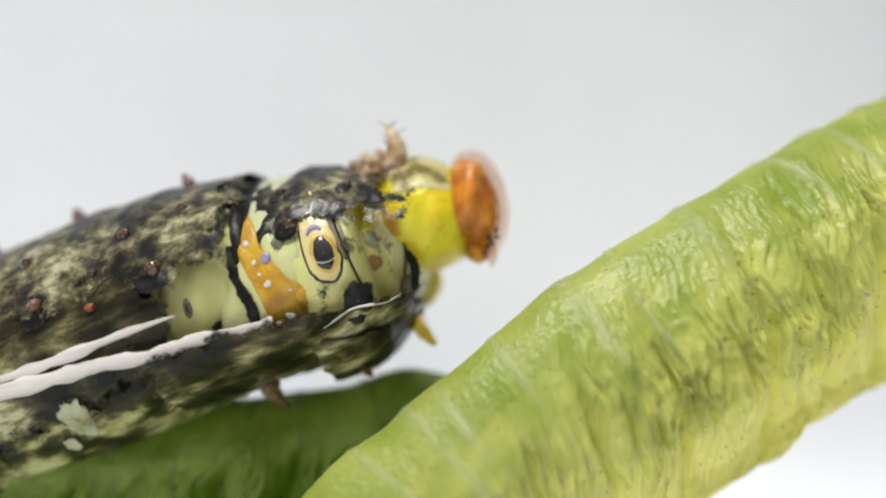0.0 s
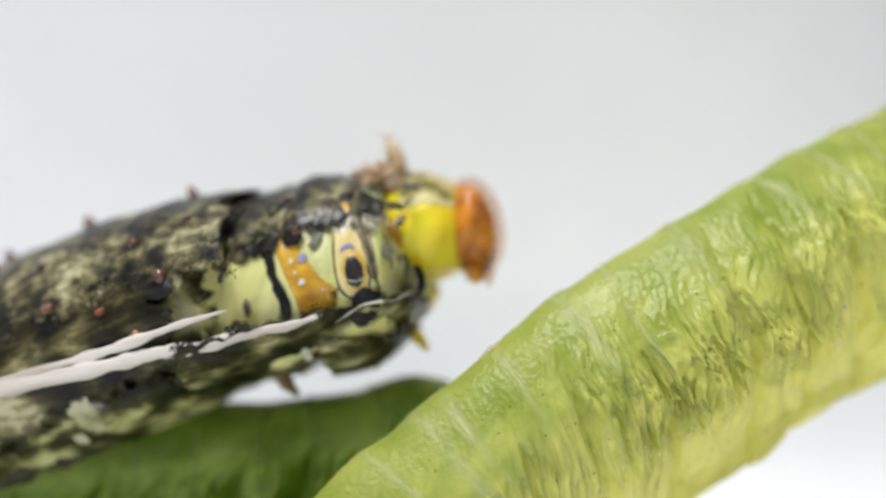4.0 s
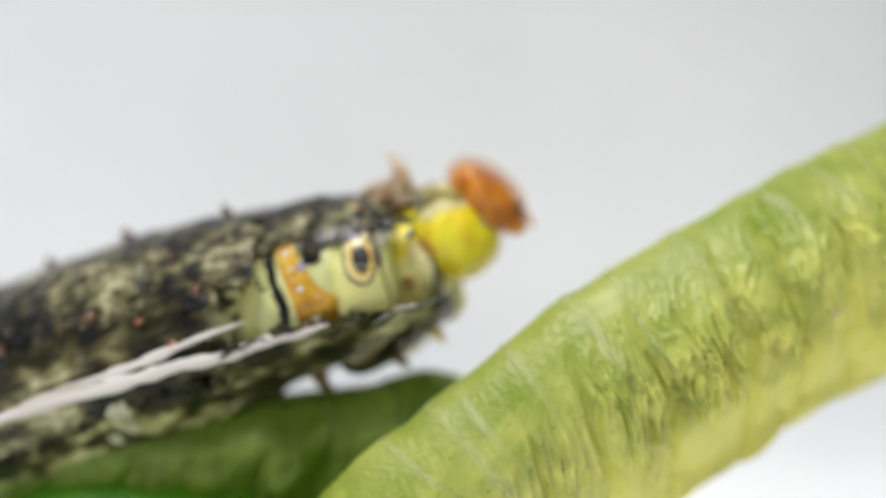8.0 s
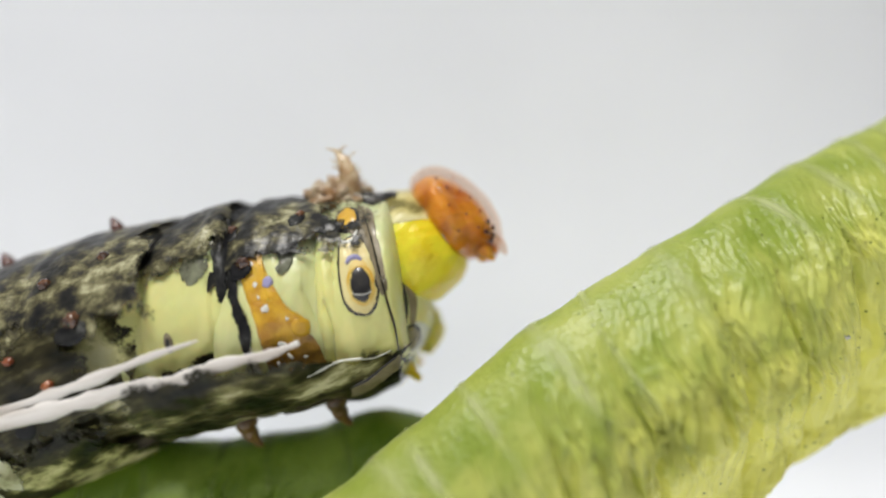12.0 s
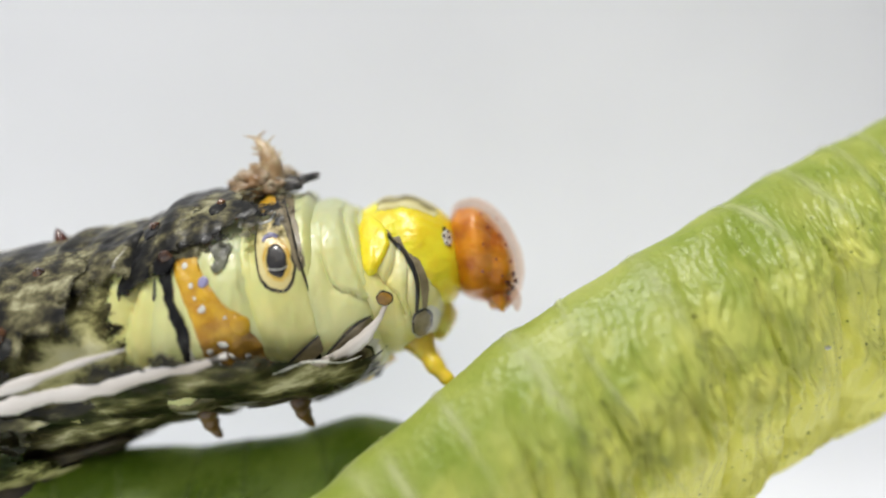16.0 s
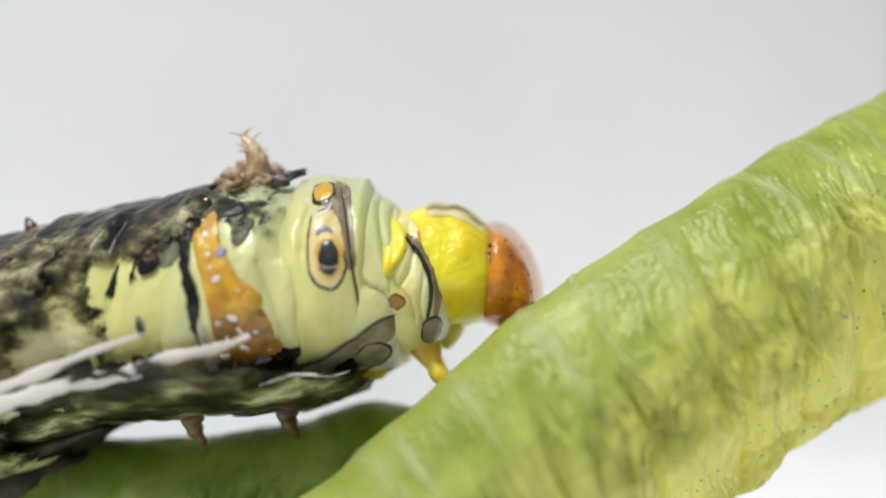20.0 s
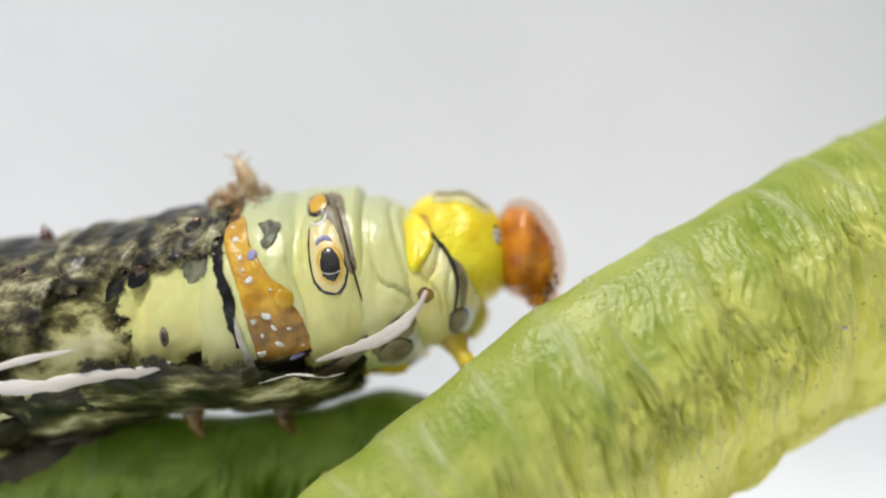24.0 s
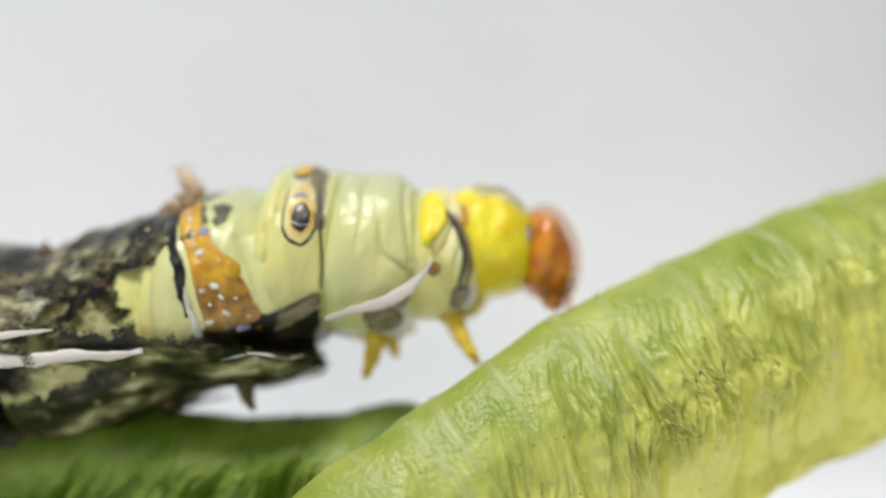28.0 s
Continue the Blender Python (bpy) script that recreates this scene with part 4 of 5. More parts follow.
part("pale_patch", SLEEVE.mark([(-6.3, -3.5), (-5.9, -3.4), (-5.7, -3.8), (-6.0, -4.1), (-6.4, -3.9)], 0.17, 7, 0.8, 0.62), PATCH, old_skin, "chalky pale patch on the lower flank")
for x, z, r in ((-1.6, -0.85, 0.2), (-2.6, 0.4, 0.16)):
    part("tubercle", lump(SLEEVE.at(x, SLEEVE.turn(x, z), 0.12) / MM, r, (1.2, 0.8, 0.9), x, 0.4), FRECKLE, old_skin, "small russet wart")
for x, r in ((0.6, 0.3), (-4.4, 0.34), (-8.6, 0.3)):
    c = SLEEVE.at(x, radians(80), 0.12) / MM
    part("tubercle", limb([c - Vector((0, 0, 0.2)), c + Vector((-0.05, 0, 0.15)), c + Vector((-0.12, 0, 0.5))], [r, r * 0.8, 0.05], 8, 8), AMBER_DARK, old_skin, "short dark spine on the back")

# the front edge of the old skin, bunched on the back
SADDLE = Body([(-9.5, -6.6, 3.1), (-7.5, -5.2, 3.8), (-6, -4.4, 4.15), (-4.5, -4.0, 4.25), (-3, -3.65, 4.25), (-1, -3.72, 4.1), (1.4, -3.7, 3.85)], 1.0, [(-2.0, 0.3, 0.3, 0.05), (-4.2, 0.2, 0.3, 0.06)], 0.08, 25)
saddle = part("skin_saddle", SADDLE.sheet(-9.0, 0.3, lambda f: float(np.interp(f, (0, 0.27, 0.43, 0.59, 0.86, 1), (16, 20, 20, 25, 37, 50))) - 9, 155, 0.08, 110, 90, 0.3, 19.0, 1.1, lambda f: float(np.interp(f, (0, 0.5, 0.75, 1), (1.0, 1.0, 0.62, 0.5))), True), OLD, shed_skin, "dark front edge of the old skin bunched on the back")
part("torn_remnant", SADDLE.sheet(-3.4, 1.4, 22, 80, 0.02, 60, 60, 0.3, 27.0, 1.2, 0.42), OLD, saddle, "scattered dark remnants of the old skin")
for x, turn, r in ((-3.3, 25, 0.34), (-3.9, 48, 0.28), (-6.6, 22, 0.42), (-7.0, 52, 0.32), (-1.4, 52, 0.24)):
    c = SADDLE.at(x, radians(turn), 0.1) / MM
    part("wart_blotch", SADDLE.oval((x - 0.1, c[2] - 0.25), r * 1.5, r * 1.1, 0.1, 15), INK, saddle, "black blotch round a wart")
    part("tubercle", lump(c, r * 0.7, (1, 0.8, 0.85), x, 0.4), WART, saddle, "glossy brown wart")
for k, (x, y, z, r) in enumerate(((-0.4, -0.7, 0.45, 0.75), (-0.9, -0.2, 0.4, 0.75), (-0.1, 0.4, 0.5, 0.7), (-1.4, 0.2, 0.1, 0.6), (0.25, -1.1, -0.1, 0.45), (-0.7, -1.4, 0.0, 0.5), (0.35, -0.3, 0.35, 0.45))):
    part("crumple", lump((x, y, z), r, (1.1, 1, 0.75), k * 3.1, 0.7), CRUMPLED, saddle, "crumpled translucent brown skin")
for k, (x, y, z, r, q) in enumerate(((0.95, -1.3, -0.25, 0.36, (1.3, 0.5, 0.6)), (1.5, -1.0, -0.05, 0.30, (1.5, 0.6, 0.45)), (0.7, -0.5, 0.1, 0.3, (1.2, 0.8, 0.5)))):
    part("skin_scrap", lump((x, y, z), r, q, k * 2.3 + 40, 0.9), INK_PLAIN, saddle, "dark curled scrap of torn skin")
part("thread", limb([(0.3, -1.2, 0.3), (0.7, -1.35, 0.05), (1.2, -1.3, -0.1)], [0.03, 0.025, 0.02], 6, 12), WHITE, saddle, "fine pale thread")
spine = part("spine", limb([(0.1, -0.9, 0.3), (0.25, -1.0, 0.9), (0.15, -1.0, 1.5), (-0.1, -1.0, 1.9)], [0.52, 0.42, 0.27, 0.06]), SPINE, saddle, "bristly pale straw-coloured spine")
rng = random.Random(8)
for k in range(26):
    h, w = rng.uniform(0.3, 1.8), rng.uniform(0, 6.28)
    b = Vector((0.25 - 0.1 * h * h * 0.5, -1.0, 0.2 + h))
    e = b + Vector((math.cos(w) * 0.6, math.sin(w) * 0.6, 0.25))
    part("bristle", limb([b, (b + e) / 2, e], [0.05, 0.035, 0.01], 6, 5), SPINE, saddle)

# the part of the old skin that still clings to the lower flank of the thorax
CLING = Body([(-10.5, 2.7, 4.4), (-7.0, 2.65, 4.4), (-5.0, 2.6, 4.4), (-3.0, 2.5, 4.35), (-1.2, 2.3, 3.9), (0.0, 2.2, 3.3), (0.6, 2.2, 2.8)], 1.15, [(-1.5, 0.3, 0.2, 0.10), (-3.5, 0.3, 0.25, 0.12)], 0.10, 28)
old_flank = part("skin_flank", CLING.sheet(-10.3, 0.4, -80, lambda f: float(np.interp(f, (0, 0.3, 0.6, 0.85, 1), (-16, -16, -22, -31, -38))), 0.06, 130, 60, 0.5, 23.0, 1.2, 1.0, True), DARK, shed_skin, "dark old skin clinging to the lower flank")
part("pale_edge", limb([CLING.at(x, radians(-38 + 3 * math.sin(x * 2)), 0.06) / MM for x in (-3.6, -3.0, -2.4, -1.8, -1.2, -0.6)], [0.02, 0.05, 0.03, 0.055, 0.03, 0.01], 8, 30), WHITE, old_flank, "pale torn edge")
# Dark lump added to fill the gap between torn skin and body.
part("inner_fold_filler", lump((-3.6, 0.0, -0.8), 1.0, (3.4, 2.2, 1.15), 9.0, 0.3), BELLY_SHADE, old_flank, "added dark brown filler lump for folded belly skin and shade")
for x, z in ((-3.3, 0.2), (-6.8, 0.3)):
    part("leg_husk", limb([(x + 0.35, -1.2, -1.0 + z), (x, -1.4, -1.9 + z), (x + 0.05, -1.3, -2.5 + z), (x + 0.3, -1.2, -3.0 + z)], [0.72, 0.55, 0.40, 0.44, 0.30, 0.32, 0.2, 0.16, 0.05]), LEG_BROWN, old_flank, "short empty brown leg skin")

# a thin torn collar of old skin over the front segments, drawn back into the sleeve early on
COLLAR = Body([(-2.6, -0.25, 4.05), (-1.6, -0.25, 4.10), (-0.9, -0.2, 4.08), (-0.3, -0.15, 3.96), (0.3, -0.12, 3.70), (0.85, -0.14, 3.30), (1.5, -0.2, 2.75), (2.3, -0.2, 2.2)], 1.0, [], 0.08, 33)
collar = part("skin_collar", COLLAR.sheet(-2.5, 2.3, -40, 130, 0.05, 90, 120, 0.3, 37.0, 0.6, lambda f: 0.17 - 0.04 * f, True), OLD, shed_skin, "thin torn patches of old skin")
part("grey_patch", COLLAR.mark([(0.5, 0.7), (0.8, 1.0), (1.0, 0.6), (1.1, -0.1), (0.8, -0.5), (0.7, 0.1)], 0.06, 9, 0.2, 0.5), SMOKE, collar, "smoky grey patch")
part("collar_underside", COLLAR.sheet(-2.5, 1.7, -140, lambda f: -24 - 22 * f, 0.06, 70, 70, 0.3, 38.0, 0.5, 1.0, True), DARK, collar, "dark mottled underside")
part("dark_rim", COLLAR.mark([(1.75, 0.0), (2.0, -0.1), (2.2, -0.9), (1.9, -1.6), (1.65, -1.5), (1.8, -0.8)], 0.08, 9), INK, collar, "black rim at the front")
part("dark_blotch", COLLAR.mark([(-0.7, -1.0), (-0.2, -0.6), (0.3, -0.7), (0.5, -1.2), (0.1, -1.9), (-0.6, -2.2), (-0.9, -1.7)], 0.08, 9), INK, collar, "black blotch on the lower side")

# dark filler added under the hind body for bunched skin and leaf shade
part("hind_shade_filler", limb([(-9.0, 2.9, -6.9), (-11.8, 2.2, -7.5), (-14.0, 1.7, -8.05), (-16.5, 1.4, -8.7), (-20.0, 1.5, -9.5), (-25.0, 2.0, -11.0)], [0.02, 0.12, 0.4, 0.75, 0.8, 1.0, 1.0, 1.2, 1.1, 1.3], 18, 60, 0.95), BELLY_SHADE, caterpillar, "added dark brown filler for bunched underside and shade on the leaf")

# white linings of the breathing tubes, drawn out along the flank
strand = part("strand", limb([(0, 0.1, 0), (-1.2, -0.02, -0.16), (-2.6, -0.1, -0.08), (-4.5, -0.2, -0.25), (-6.2, -0.32, -0.12), (-8.0, -0.45, -0.2), (-13.0, -0.4, -0.3), (-18.0, -0.1, -0.6)], [0.10, 0.20, 0.26, 0.27, 0.32, 0.36], 12, 60, 0.3), SHED, shed_skin, "white silky lining of a breathing tube")
part("side_strand", limb([(-3.2, -0.3, 0.9), (-5.0, -0.42, 0.75), (-7.5, -0.5, 0.4), (-10.0, -0.4, 0.2), (-13.0, -0.4, 0.0)], [0.015, 0.13, 0.19, 0.20, 0.16, 0.10], 10, 40, 0.4), SHED, strand, "white silky lining of a breathing tube")
thin_strand = part("thin_strand", limb([(0, 0, 0), (-0.6, -0.12, -0.3), (-1.5, -0.15, -0.5), (-2.5, -0.05, -0.45), (-3.5, 0.15, -0.2), (-4.8, 0.6, 0.1)], [0.07, 0.15, 0.22, 0.26, 0.18, 0.04], 10, 50, 0.5), SHED, shed_skin, "thin white lining drawn out of a breathing hole")

# ---- paths of the moving pieces: t, x, y, z (mm), lean, twist ----
METATHORAX_ROWS = [
    (0, -4.50, 1.97, -1.63, 15.1, -3.9), (1, -4.74, 2.07, -1.70, 13.7, 0.9), (2, -4.37, 2.12, -1.58, 8.6, -10.6),
    (3, -4.51, 2.32, -2.01, 6.5, -3.3), (4, -3.96, 2.05, -1.24, 6.1, -10.5), (7, -3.85, 2.04, -1.06, 5.9, -6.0),
    (8, -4.48, 2.25, -1.83, 8.3, 4.7), (9, -3.97, 2.08, -1.16, 13.5, -2.9), (10, -3.28, 2.09, -1.26, 7.3, -7.3),
    (11, -2.56, 2.16, -1.64, 6.5, -4.1), (12, -2.14, 2.03, -1.07, 5.7, -4.2), (15, -3.65, 1.91, -0.74, 9.7, 5.6),
    (16, -4.05, 2.01, -0.69, 9.0, 5.7), (17, -2.78, 2.10, -0.89, 4.3, -6.2), (18, -2.36, 2.19, -0.45, 3.0, 1.4),
    (19, -3.09, 2.11, -0.43, 1.0, 5.9), (20, -2.73, 1.96, -0.68, -1.4, -1.2), (23, -4.54, 1.97, -0.53, 2.1, 6.4),
    (24, -3.60, 2.07, -1.31, 8.1, -1.4), (25, -3.25, 2.00, -0.73, 2.3, -0.4), (26, -3.91, 1.97, -0.51, 1.7, 6.5),
    (27, -5.40, 2.02, -0.27, 3.4, 11.9), (28, -6.23, 1.82, -0.58, -2.2, 11.2),
]
BAND_SEGMENT_ROWS = [
    (0, -5.60, 2.22, -1.82, 12.1, -4.7), (1, -5.82, 2.32, -1.93, 11.7, -2.9), (2, -5.10, 2.37, -1.76, 9.6, -1.5),
    (3, -5.10, 2.57, -2.02, 8.5, -1.7), (4, -4.87, 2.30, -1.47, 7.1, -2.4), (7, -5.27, 2.27, -1.64, 5.9, -7.0),
    (8, -5.94, 2.48, -2.12, 7.3, 0.6), (9, -5.15, 2.31, -1.43, 8.5, -6.1), (10, -3.93, 2.32, -1.44, 6.3, -2.5),
    (11, -3.69, 2.39, -1.58, 5.5, 1.9), (12, -4.41, 2.23, -1.45, 2.7, -0.5), (15, -5.83, 1.96, -1.24, 1.7, -1.0),
    (16, -5.58, 2.01, -1.21, 7.0, -0.0), (17, -4.05, 2.10, -1.34, 2.3, -0.3), (18, -4.90, 2.19, -1.00, 1.0, 7.6),
    (19, -5.66, 2.11, -1.01, -0.0, 7.1), (20, -5.36, 1.96, -1.09, -1.4, 3.9), (23, -6.28, 1.97, -1.06, 4.1, 4.6),
    (24, -5.39, 2.07, -1.74, 5.1, 6.2), (25, -5.86, 2.00, -1.13, 1.3, 0.7), (26, -6.65, 1.97, -1.01, 0.7, 5.8),
    (27, -7.94, 2.02, -1.33, 5.4, 11.7), (28, -8.55, 1.82, -1.95, 8.8, 16.5),
]
PROTHORAX_ROWS = [
    (0, -1.99, 2.77, -0.77, 4.1, 0.0), (1, -1.99, 2.87, -0.92, 3.0, 0.0), (2, -2.04, 2.92, -1.01, 0.8, 0.0),
    (3, -2.68, 3.12, -1.49, 1.7, 0.0), (4, -2.20, 2.85, -0.64, 1.3, 0.0), (7, -0.87, 2.76, -1.09, 2.8, 0.0),
    (8, -1.70, 2.97, -1.09, 4.1, 0.0), (9, -1.50, 2.80, -0.83, 5.0, 0.0), (10, -1.57, 2.81, -1.12, 3.9, 0.0),
    (11, -1.62, 2.88, -1.30, 4.1, 0.0), (12, -0.84, 2.67, -1.13, 4.3, 0.0), (15, 0.47, 2.07, -0.35, 6.4, 0.0),
    (16, 0.44, 2.01, -0.22, 5.0, 0.0), (17, -0.10, 2.10, -0.46, 1.3, 0.0), (18, 0.12, 2.19, -0.09, -1.0, 0.0),
    (19, 0.08, 2.11, -0.55, -1.0, 0.0), (20, 0.59, 1.96, -1.08, -2.4, 0.0), (23, 0.87, 1.97, -0.43, -1.9, 0.0),
    (24, 0.75, 2.07, -1.07, 2.1, 0.0), (25, 0.77, 2.00, -0.27, 1.3, 0.0), (26, 0.79, 1.97, 0.35, 1.7, 0.0),
    (27, 0.27, 2.02, 0.80, 1.4, 0.0), (28, 0.12, 1.82, -0.22, -3.2, 0.0),
]
MESOTHORAX_ROWS = [
    (0, -3.07, 3.67, -1.12, 16.1, 0.0), (1, -3.17, 3.77, -1.24, 14.2, 0.0), (2, -3.04, 3.82, -1.22, 8.6, 0.0),
    (3, -3.48, 4.02, -1.68, 8.0, 0.0), (4, -2.96, 3.75, -0.86, 7.6, 0.0), (7, -2.15, 3.57, -1.04, 8.4, 0.0),
    (8, -2.90, 3.78, -1.37, 10.3, 0.0), (9, -2.55, 3.61, -0.93, 14.5, 0.0), (10, -2.30, 3.62, -1.14, 10.3, 0.0),
    (11, -2.01, 3.69, -1.41, 10.0, 0.0), (12, -1.39, 3.39, -1.06, 9.2, 0.0), (15, -1.33, 2.25, -0.46, 8.7, 0.0),
    (16, -1.52, 2.01, -0.36, 7.0, 0.0), (17, -1.27, 2.10, -0.58, 2.8, 0.0), (18, -0.96, 2.19, -0.18, 1.0, 0.0),
    (19, -1.29, 2.11, -0.43, -0.0, 0.0), (20, -0.86, 1.96, -0.84, -1.9, 0.0), (23, -1.49, 1.97, -0.41, 0.1, 0.0),
    (24, -1.15, 2.07, -1.11, 5.1, 0.0), (25, -0.98, 2.00, -0.41, 1.8, 0.0), (26, -1.26, 1.97, 0.03, 1.7, 0.0),
    (27, -1.75, 2.02, 0.48, 2.4, 0.0), (28, -2.14, 1.82, -0.29, -2.7, 0.0),
]
HEAD_ROWS = [
    (0, 1.49, 1.97, 1.12, -6.9, 0.0), (1, 1.50, 2.07, 0.92, -8.3, 0.0), (2, 1.11, 2.12, 0.26, -12.4, 0.0),
    (3, 0.97, 2.32, 0.12, -8.5, 0.0), (4, 1.35, 2.05, 0.83, -6.9, 0.0), (7, 1.88, 2.04, 2.58, 27.9, 0.0),
    (8, 1.28, 2.25, 2.55, 34.3, 0.0), (9, 1.47, 2.08, 2.42, 23.5, 0.0), (10, 1.53, 2.09, 1.74, 16.3, 0.0),
    (11, 1.66, 2.16, 1.98, 24.5, 0.0), (12, 1.76, 2.03, 2.33, 29.7, 0.0), (15, 2.94, 1.91, 2.53, 28.7, 0.0),
    (16, 3.73, 2.01, 1.03, 8.0, 0.0), (17, 3.51, 2.10, 0.31, -2.7, 0.0), (18, 3.81, 2.19, 0.15, -5.0, 0.0),
    (19, 3.81, 2.11, -0.71, -3.0, 0.0), (20, 4.14, 1.96, -0.79, 0.6, 0.0), (23, 4.89, 1.97, -0.04, -2.9, 0.0),
    (24, 4.43, 2.07, 0.23, 1.1, 0.0), (25, 4.36, 2.00, 1.26, 1.3, 0.0), (26, 4.38, 1.97, 1.42, -0.3, 0.0),
    (27, 4.23, 2.02, 1.69, 0.4, 0.0), (28, 4.56, 1.82, 0.28, -2.2, 0.0),
]
PRONOTUM_ROWS = [
    (0, -0.49, 1.97, 1.17, 14.1, -28.0), (1, -0.41, 2.07, 0.94, 7.7, -28.0), (2, -0.74, 2.12, 0.51, 1.6, -28.0),
    (3, -1.09, 2.32, 0.77, 12.5, -28.0), (4, -0.49, 2.05, 1.27, 10.1, -28.0), (7, 0.29, 2.04, 1.67, 27.9, -28.0),
    (8, -0.35, 2.25, 1.23, 31.3, -28.0), (9, -0.39, 2.08, 1.50, 28.5, -28.0), (10, -0.30, 2.09, 1.35, 26.3, -28.0),
    (11, -0.17, 2.16, 1.01, 28.5, -28.0), (12, -0.02, 2.03, 1.39, 27.7, -26.9), (15, 0.74, 1.91, 1.85, 22.7, -6.7),
    (16, 0.96, 2.01, 1.25, 8.0, -0.0), (17, 1.18, 2.10, 0.90, 1.3, -0.0), (18, 1.52, 2.19, 1.02, 1.0, -0.0),
    (19, 1.72, 2.11, 0.30, 1.0, -0.0), (20, 2.23, 1.96, 0.05, -3.4, -0.0), (23, 2.56, 1.97, 0.58, -2.9, -0.0),
    (24, 1.71, 2.07, 0.63, 3.1, -0.0), (25, 1.93, 2.00, 1.50, 1.3, -0.0), (26, 1.93, 1.97, 1.84, 1.7, -0.0),
    (27, 1.67, 2.02, 2.17, 2.4, -0.0), (28, 2.16, 1.82, 1.01, -2.2, -0.0),
]
ABDOMEN_ROWS = [
    (0, -8.68, 2.17, -2.36, 6.5, 0.0), (1, -8.10, 2.27, -2.16, 3.2, 0.0), (2, -6.99, 2.32, -2.00, 0.2, 0.0),
    (3, -7.07, 2.52, -2.25, 2.5, 0.0), (4, -7.16, 2.25, -1.92, 0.8, 0.0), (7, -7.57, 2.22, -2.04, 5.5, 0.0),
    (8, -7.47, 2.43, -2.39, 4.5, 0.0), (9, -7.65, 2.26, -2.04, 4.8, 0.0), (10, -7.66, 2.27, -2.03, 5.0, 0.0),
    (11, -7.57, 2.34, -2.14, 5.0, 0.0), (12, -8.01, 2.19, -1.92, 5.2, 0.0), (15, -7.99, 1.95, -1.96, 4.0, 0.0),
    (16, -7.31, 2.01, -1.70, 1.0, 0.0), (17, -7.37, 2.10, -2.03, -2.2, 0.0), (18, -7.90, 2.19, -1.53, -1.8, 0.0),
    (19, -8.49, 2.11, -1.65, 0.8, 0.0), (20, -8.15, 1.96, -1.54, 1.8, 0.0), (23, -8.00, 1.97, -1.97, -0.8, 0.0),
    (24, -8.63, 2.07, -2.63, 0.2, 0.0), (25, -8.99, 2.00, -2.18, 2.0, 0.0), (26, -9.39, 1.97, -2.17, 8.5, 0.0),
    (27, -10.06, 2.02, -2.37, 12.0, 0.0), (28, -10.13, 1.82, -2.81, 11.0, 0.0),
]
OLD_SKIN_ROWS = [
    (0, -8.93, 1.97, -2.19, 21.1, 0.0), (1, -9.24, 2.07, -2.07, 19.7, 0.0), (2, -9.43, 2.12, -2.05, 19.6, 0.0),
    (3, -9.30, 2.32, -2.33, 21.5, 0.0), (4, -9.58, 2.05, -1.97, 20.1, 0.0), (7, -9.50, 2.04, -2.35, 21.9, 0.0),
    (8, -9.51, 2.25, -2.79, 19.3, 0.0), (9, -10.02, 2.08, -2.50, 20.5, 0.0), (10, -10.10, 2.09, -2.57, 20.3, 0.0),
    (11, -9.89, 2.16, -2.55, 21.5, 0.0), (12, -10.35, 2.03, -2.34, 21.7, 0.0), (15, -10.94, 1.91, -2.63, 19.7, 0.0),
    (16, -11.95, 2.01, -2.71, 16.0, 0.0), (17, -11.97, 2.10, -2.73, 14.3, 0.0), (18, -12.54, 2.19, -2.30, 14.0, 0.0),
    (19, -13.06, 2.11, -2.62, 16.0, 0.0), (20, -13.07, 1.96, -2.65, 16.6, 0.0), (23, -13.67, 1.97, -2.99, 11.0, 0.0),
    (24, -14.62, 2.07, -3.79, 10.0, 0.0), (25, -15.15, 2.00, -3.54, 9.0, 0.0), (26, -15.76, 1.97, -4.25, 7.5, 0.0),
    (27, -16.47, 2.02, -4.86, 5.0, 0.0), (28, -16.90, 1.82, -5.24, 3.0, 0.0),
]
OLD_SKIN_SADDLE_ROWS = [
    (0, -1.83, 1.97, 2.23, 3.1, 0.0), (1, -1.85, 2.07, 2.48, 2.7, 0.0), (2, -2.07, 2.12, 2.51, 1.6, 0.0),
    (3, -2.29, 2.32, 2.05, 4.5, 0.0), (4, -2.12, 2.05, 2.62, 3.1, 0.0), (7, -1.88, 2.04, 2.45, 5.9, 0.0),
    (8, -2.65, 2.25, 2.11, 8.3, 0.0), (9, -2.27, 2.08, 2.70, 8.5, 0.0), (10, -2.27, 2.09, 2.62, 7.3, 0.0),
    (11, -2.23, 2.16, 2.58, 7.5, 0.0), (12, -2.39, 2.03, 2.73, 8.7, 0.0), (15, -4.24, 1.91, 3.33, 16.7, 0.0),
    (16, -4.45, 2.01, 3.49, 15.0, 0.0), (17, -3.74, 2.10, 2.70, 13.3, 0.0), (18, -4.34, 2.19, 3.34, 13.0, 0.0),
    (19, -5.43, 2.11, 3.39, 15.0, 0.0), (20, -5.08, 1.96, 2.97, 14.6, 0.0), (23, -7.07, 1.97, 2.74, 14.0, 0.0),
    (24, -6.84, 2.07, 1.82, 13.8, 0.0), (25, -7.28, 2.00, 2.20, 13.5, 0.0), (26, -8.43, 1.97, 2.55, 15.0, 0.0),
    (27, -9.96, 2.02, 1.95, 19.0, 0.0), (28, -10.41, 1.82, 1.05, 24.0, 0.0),
]
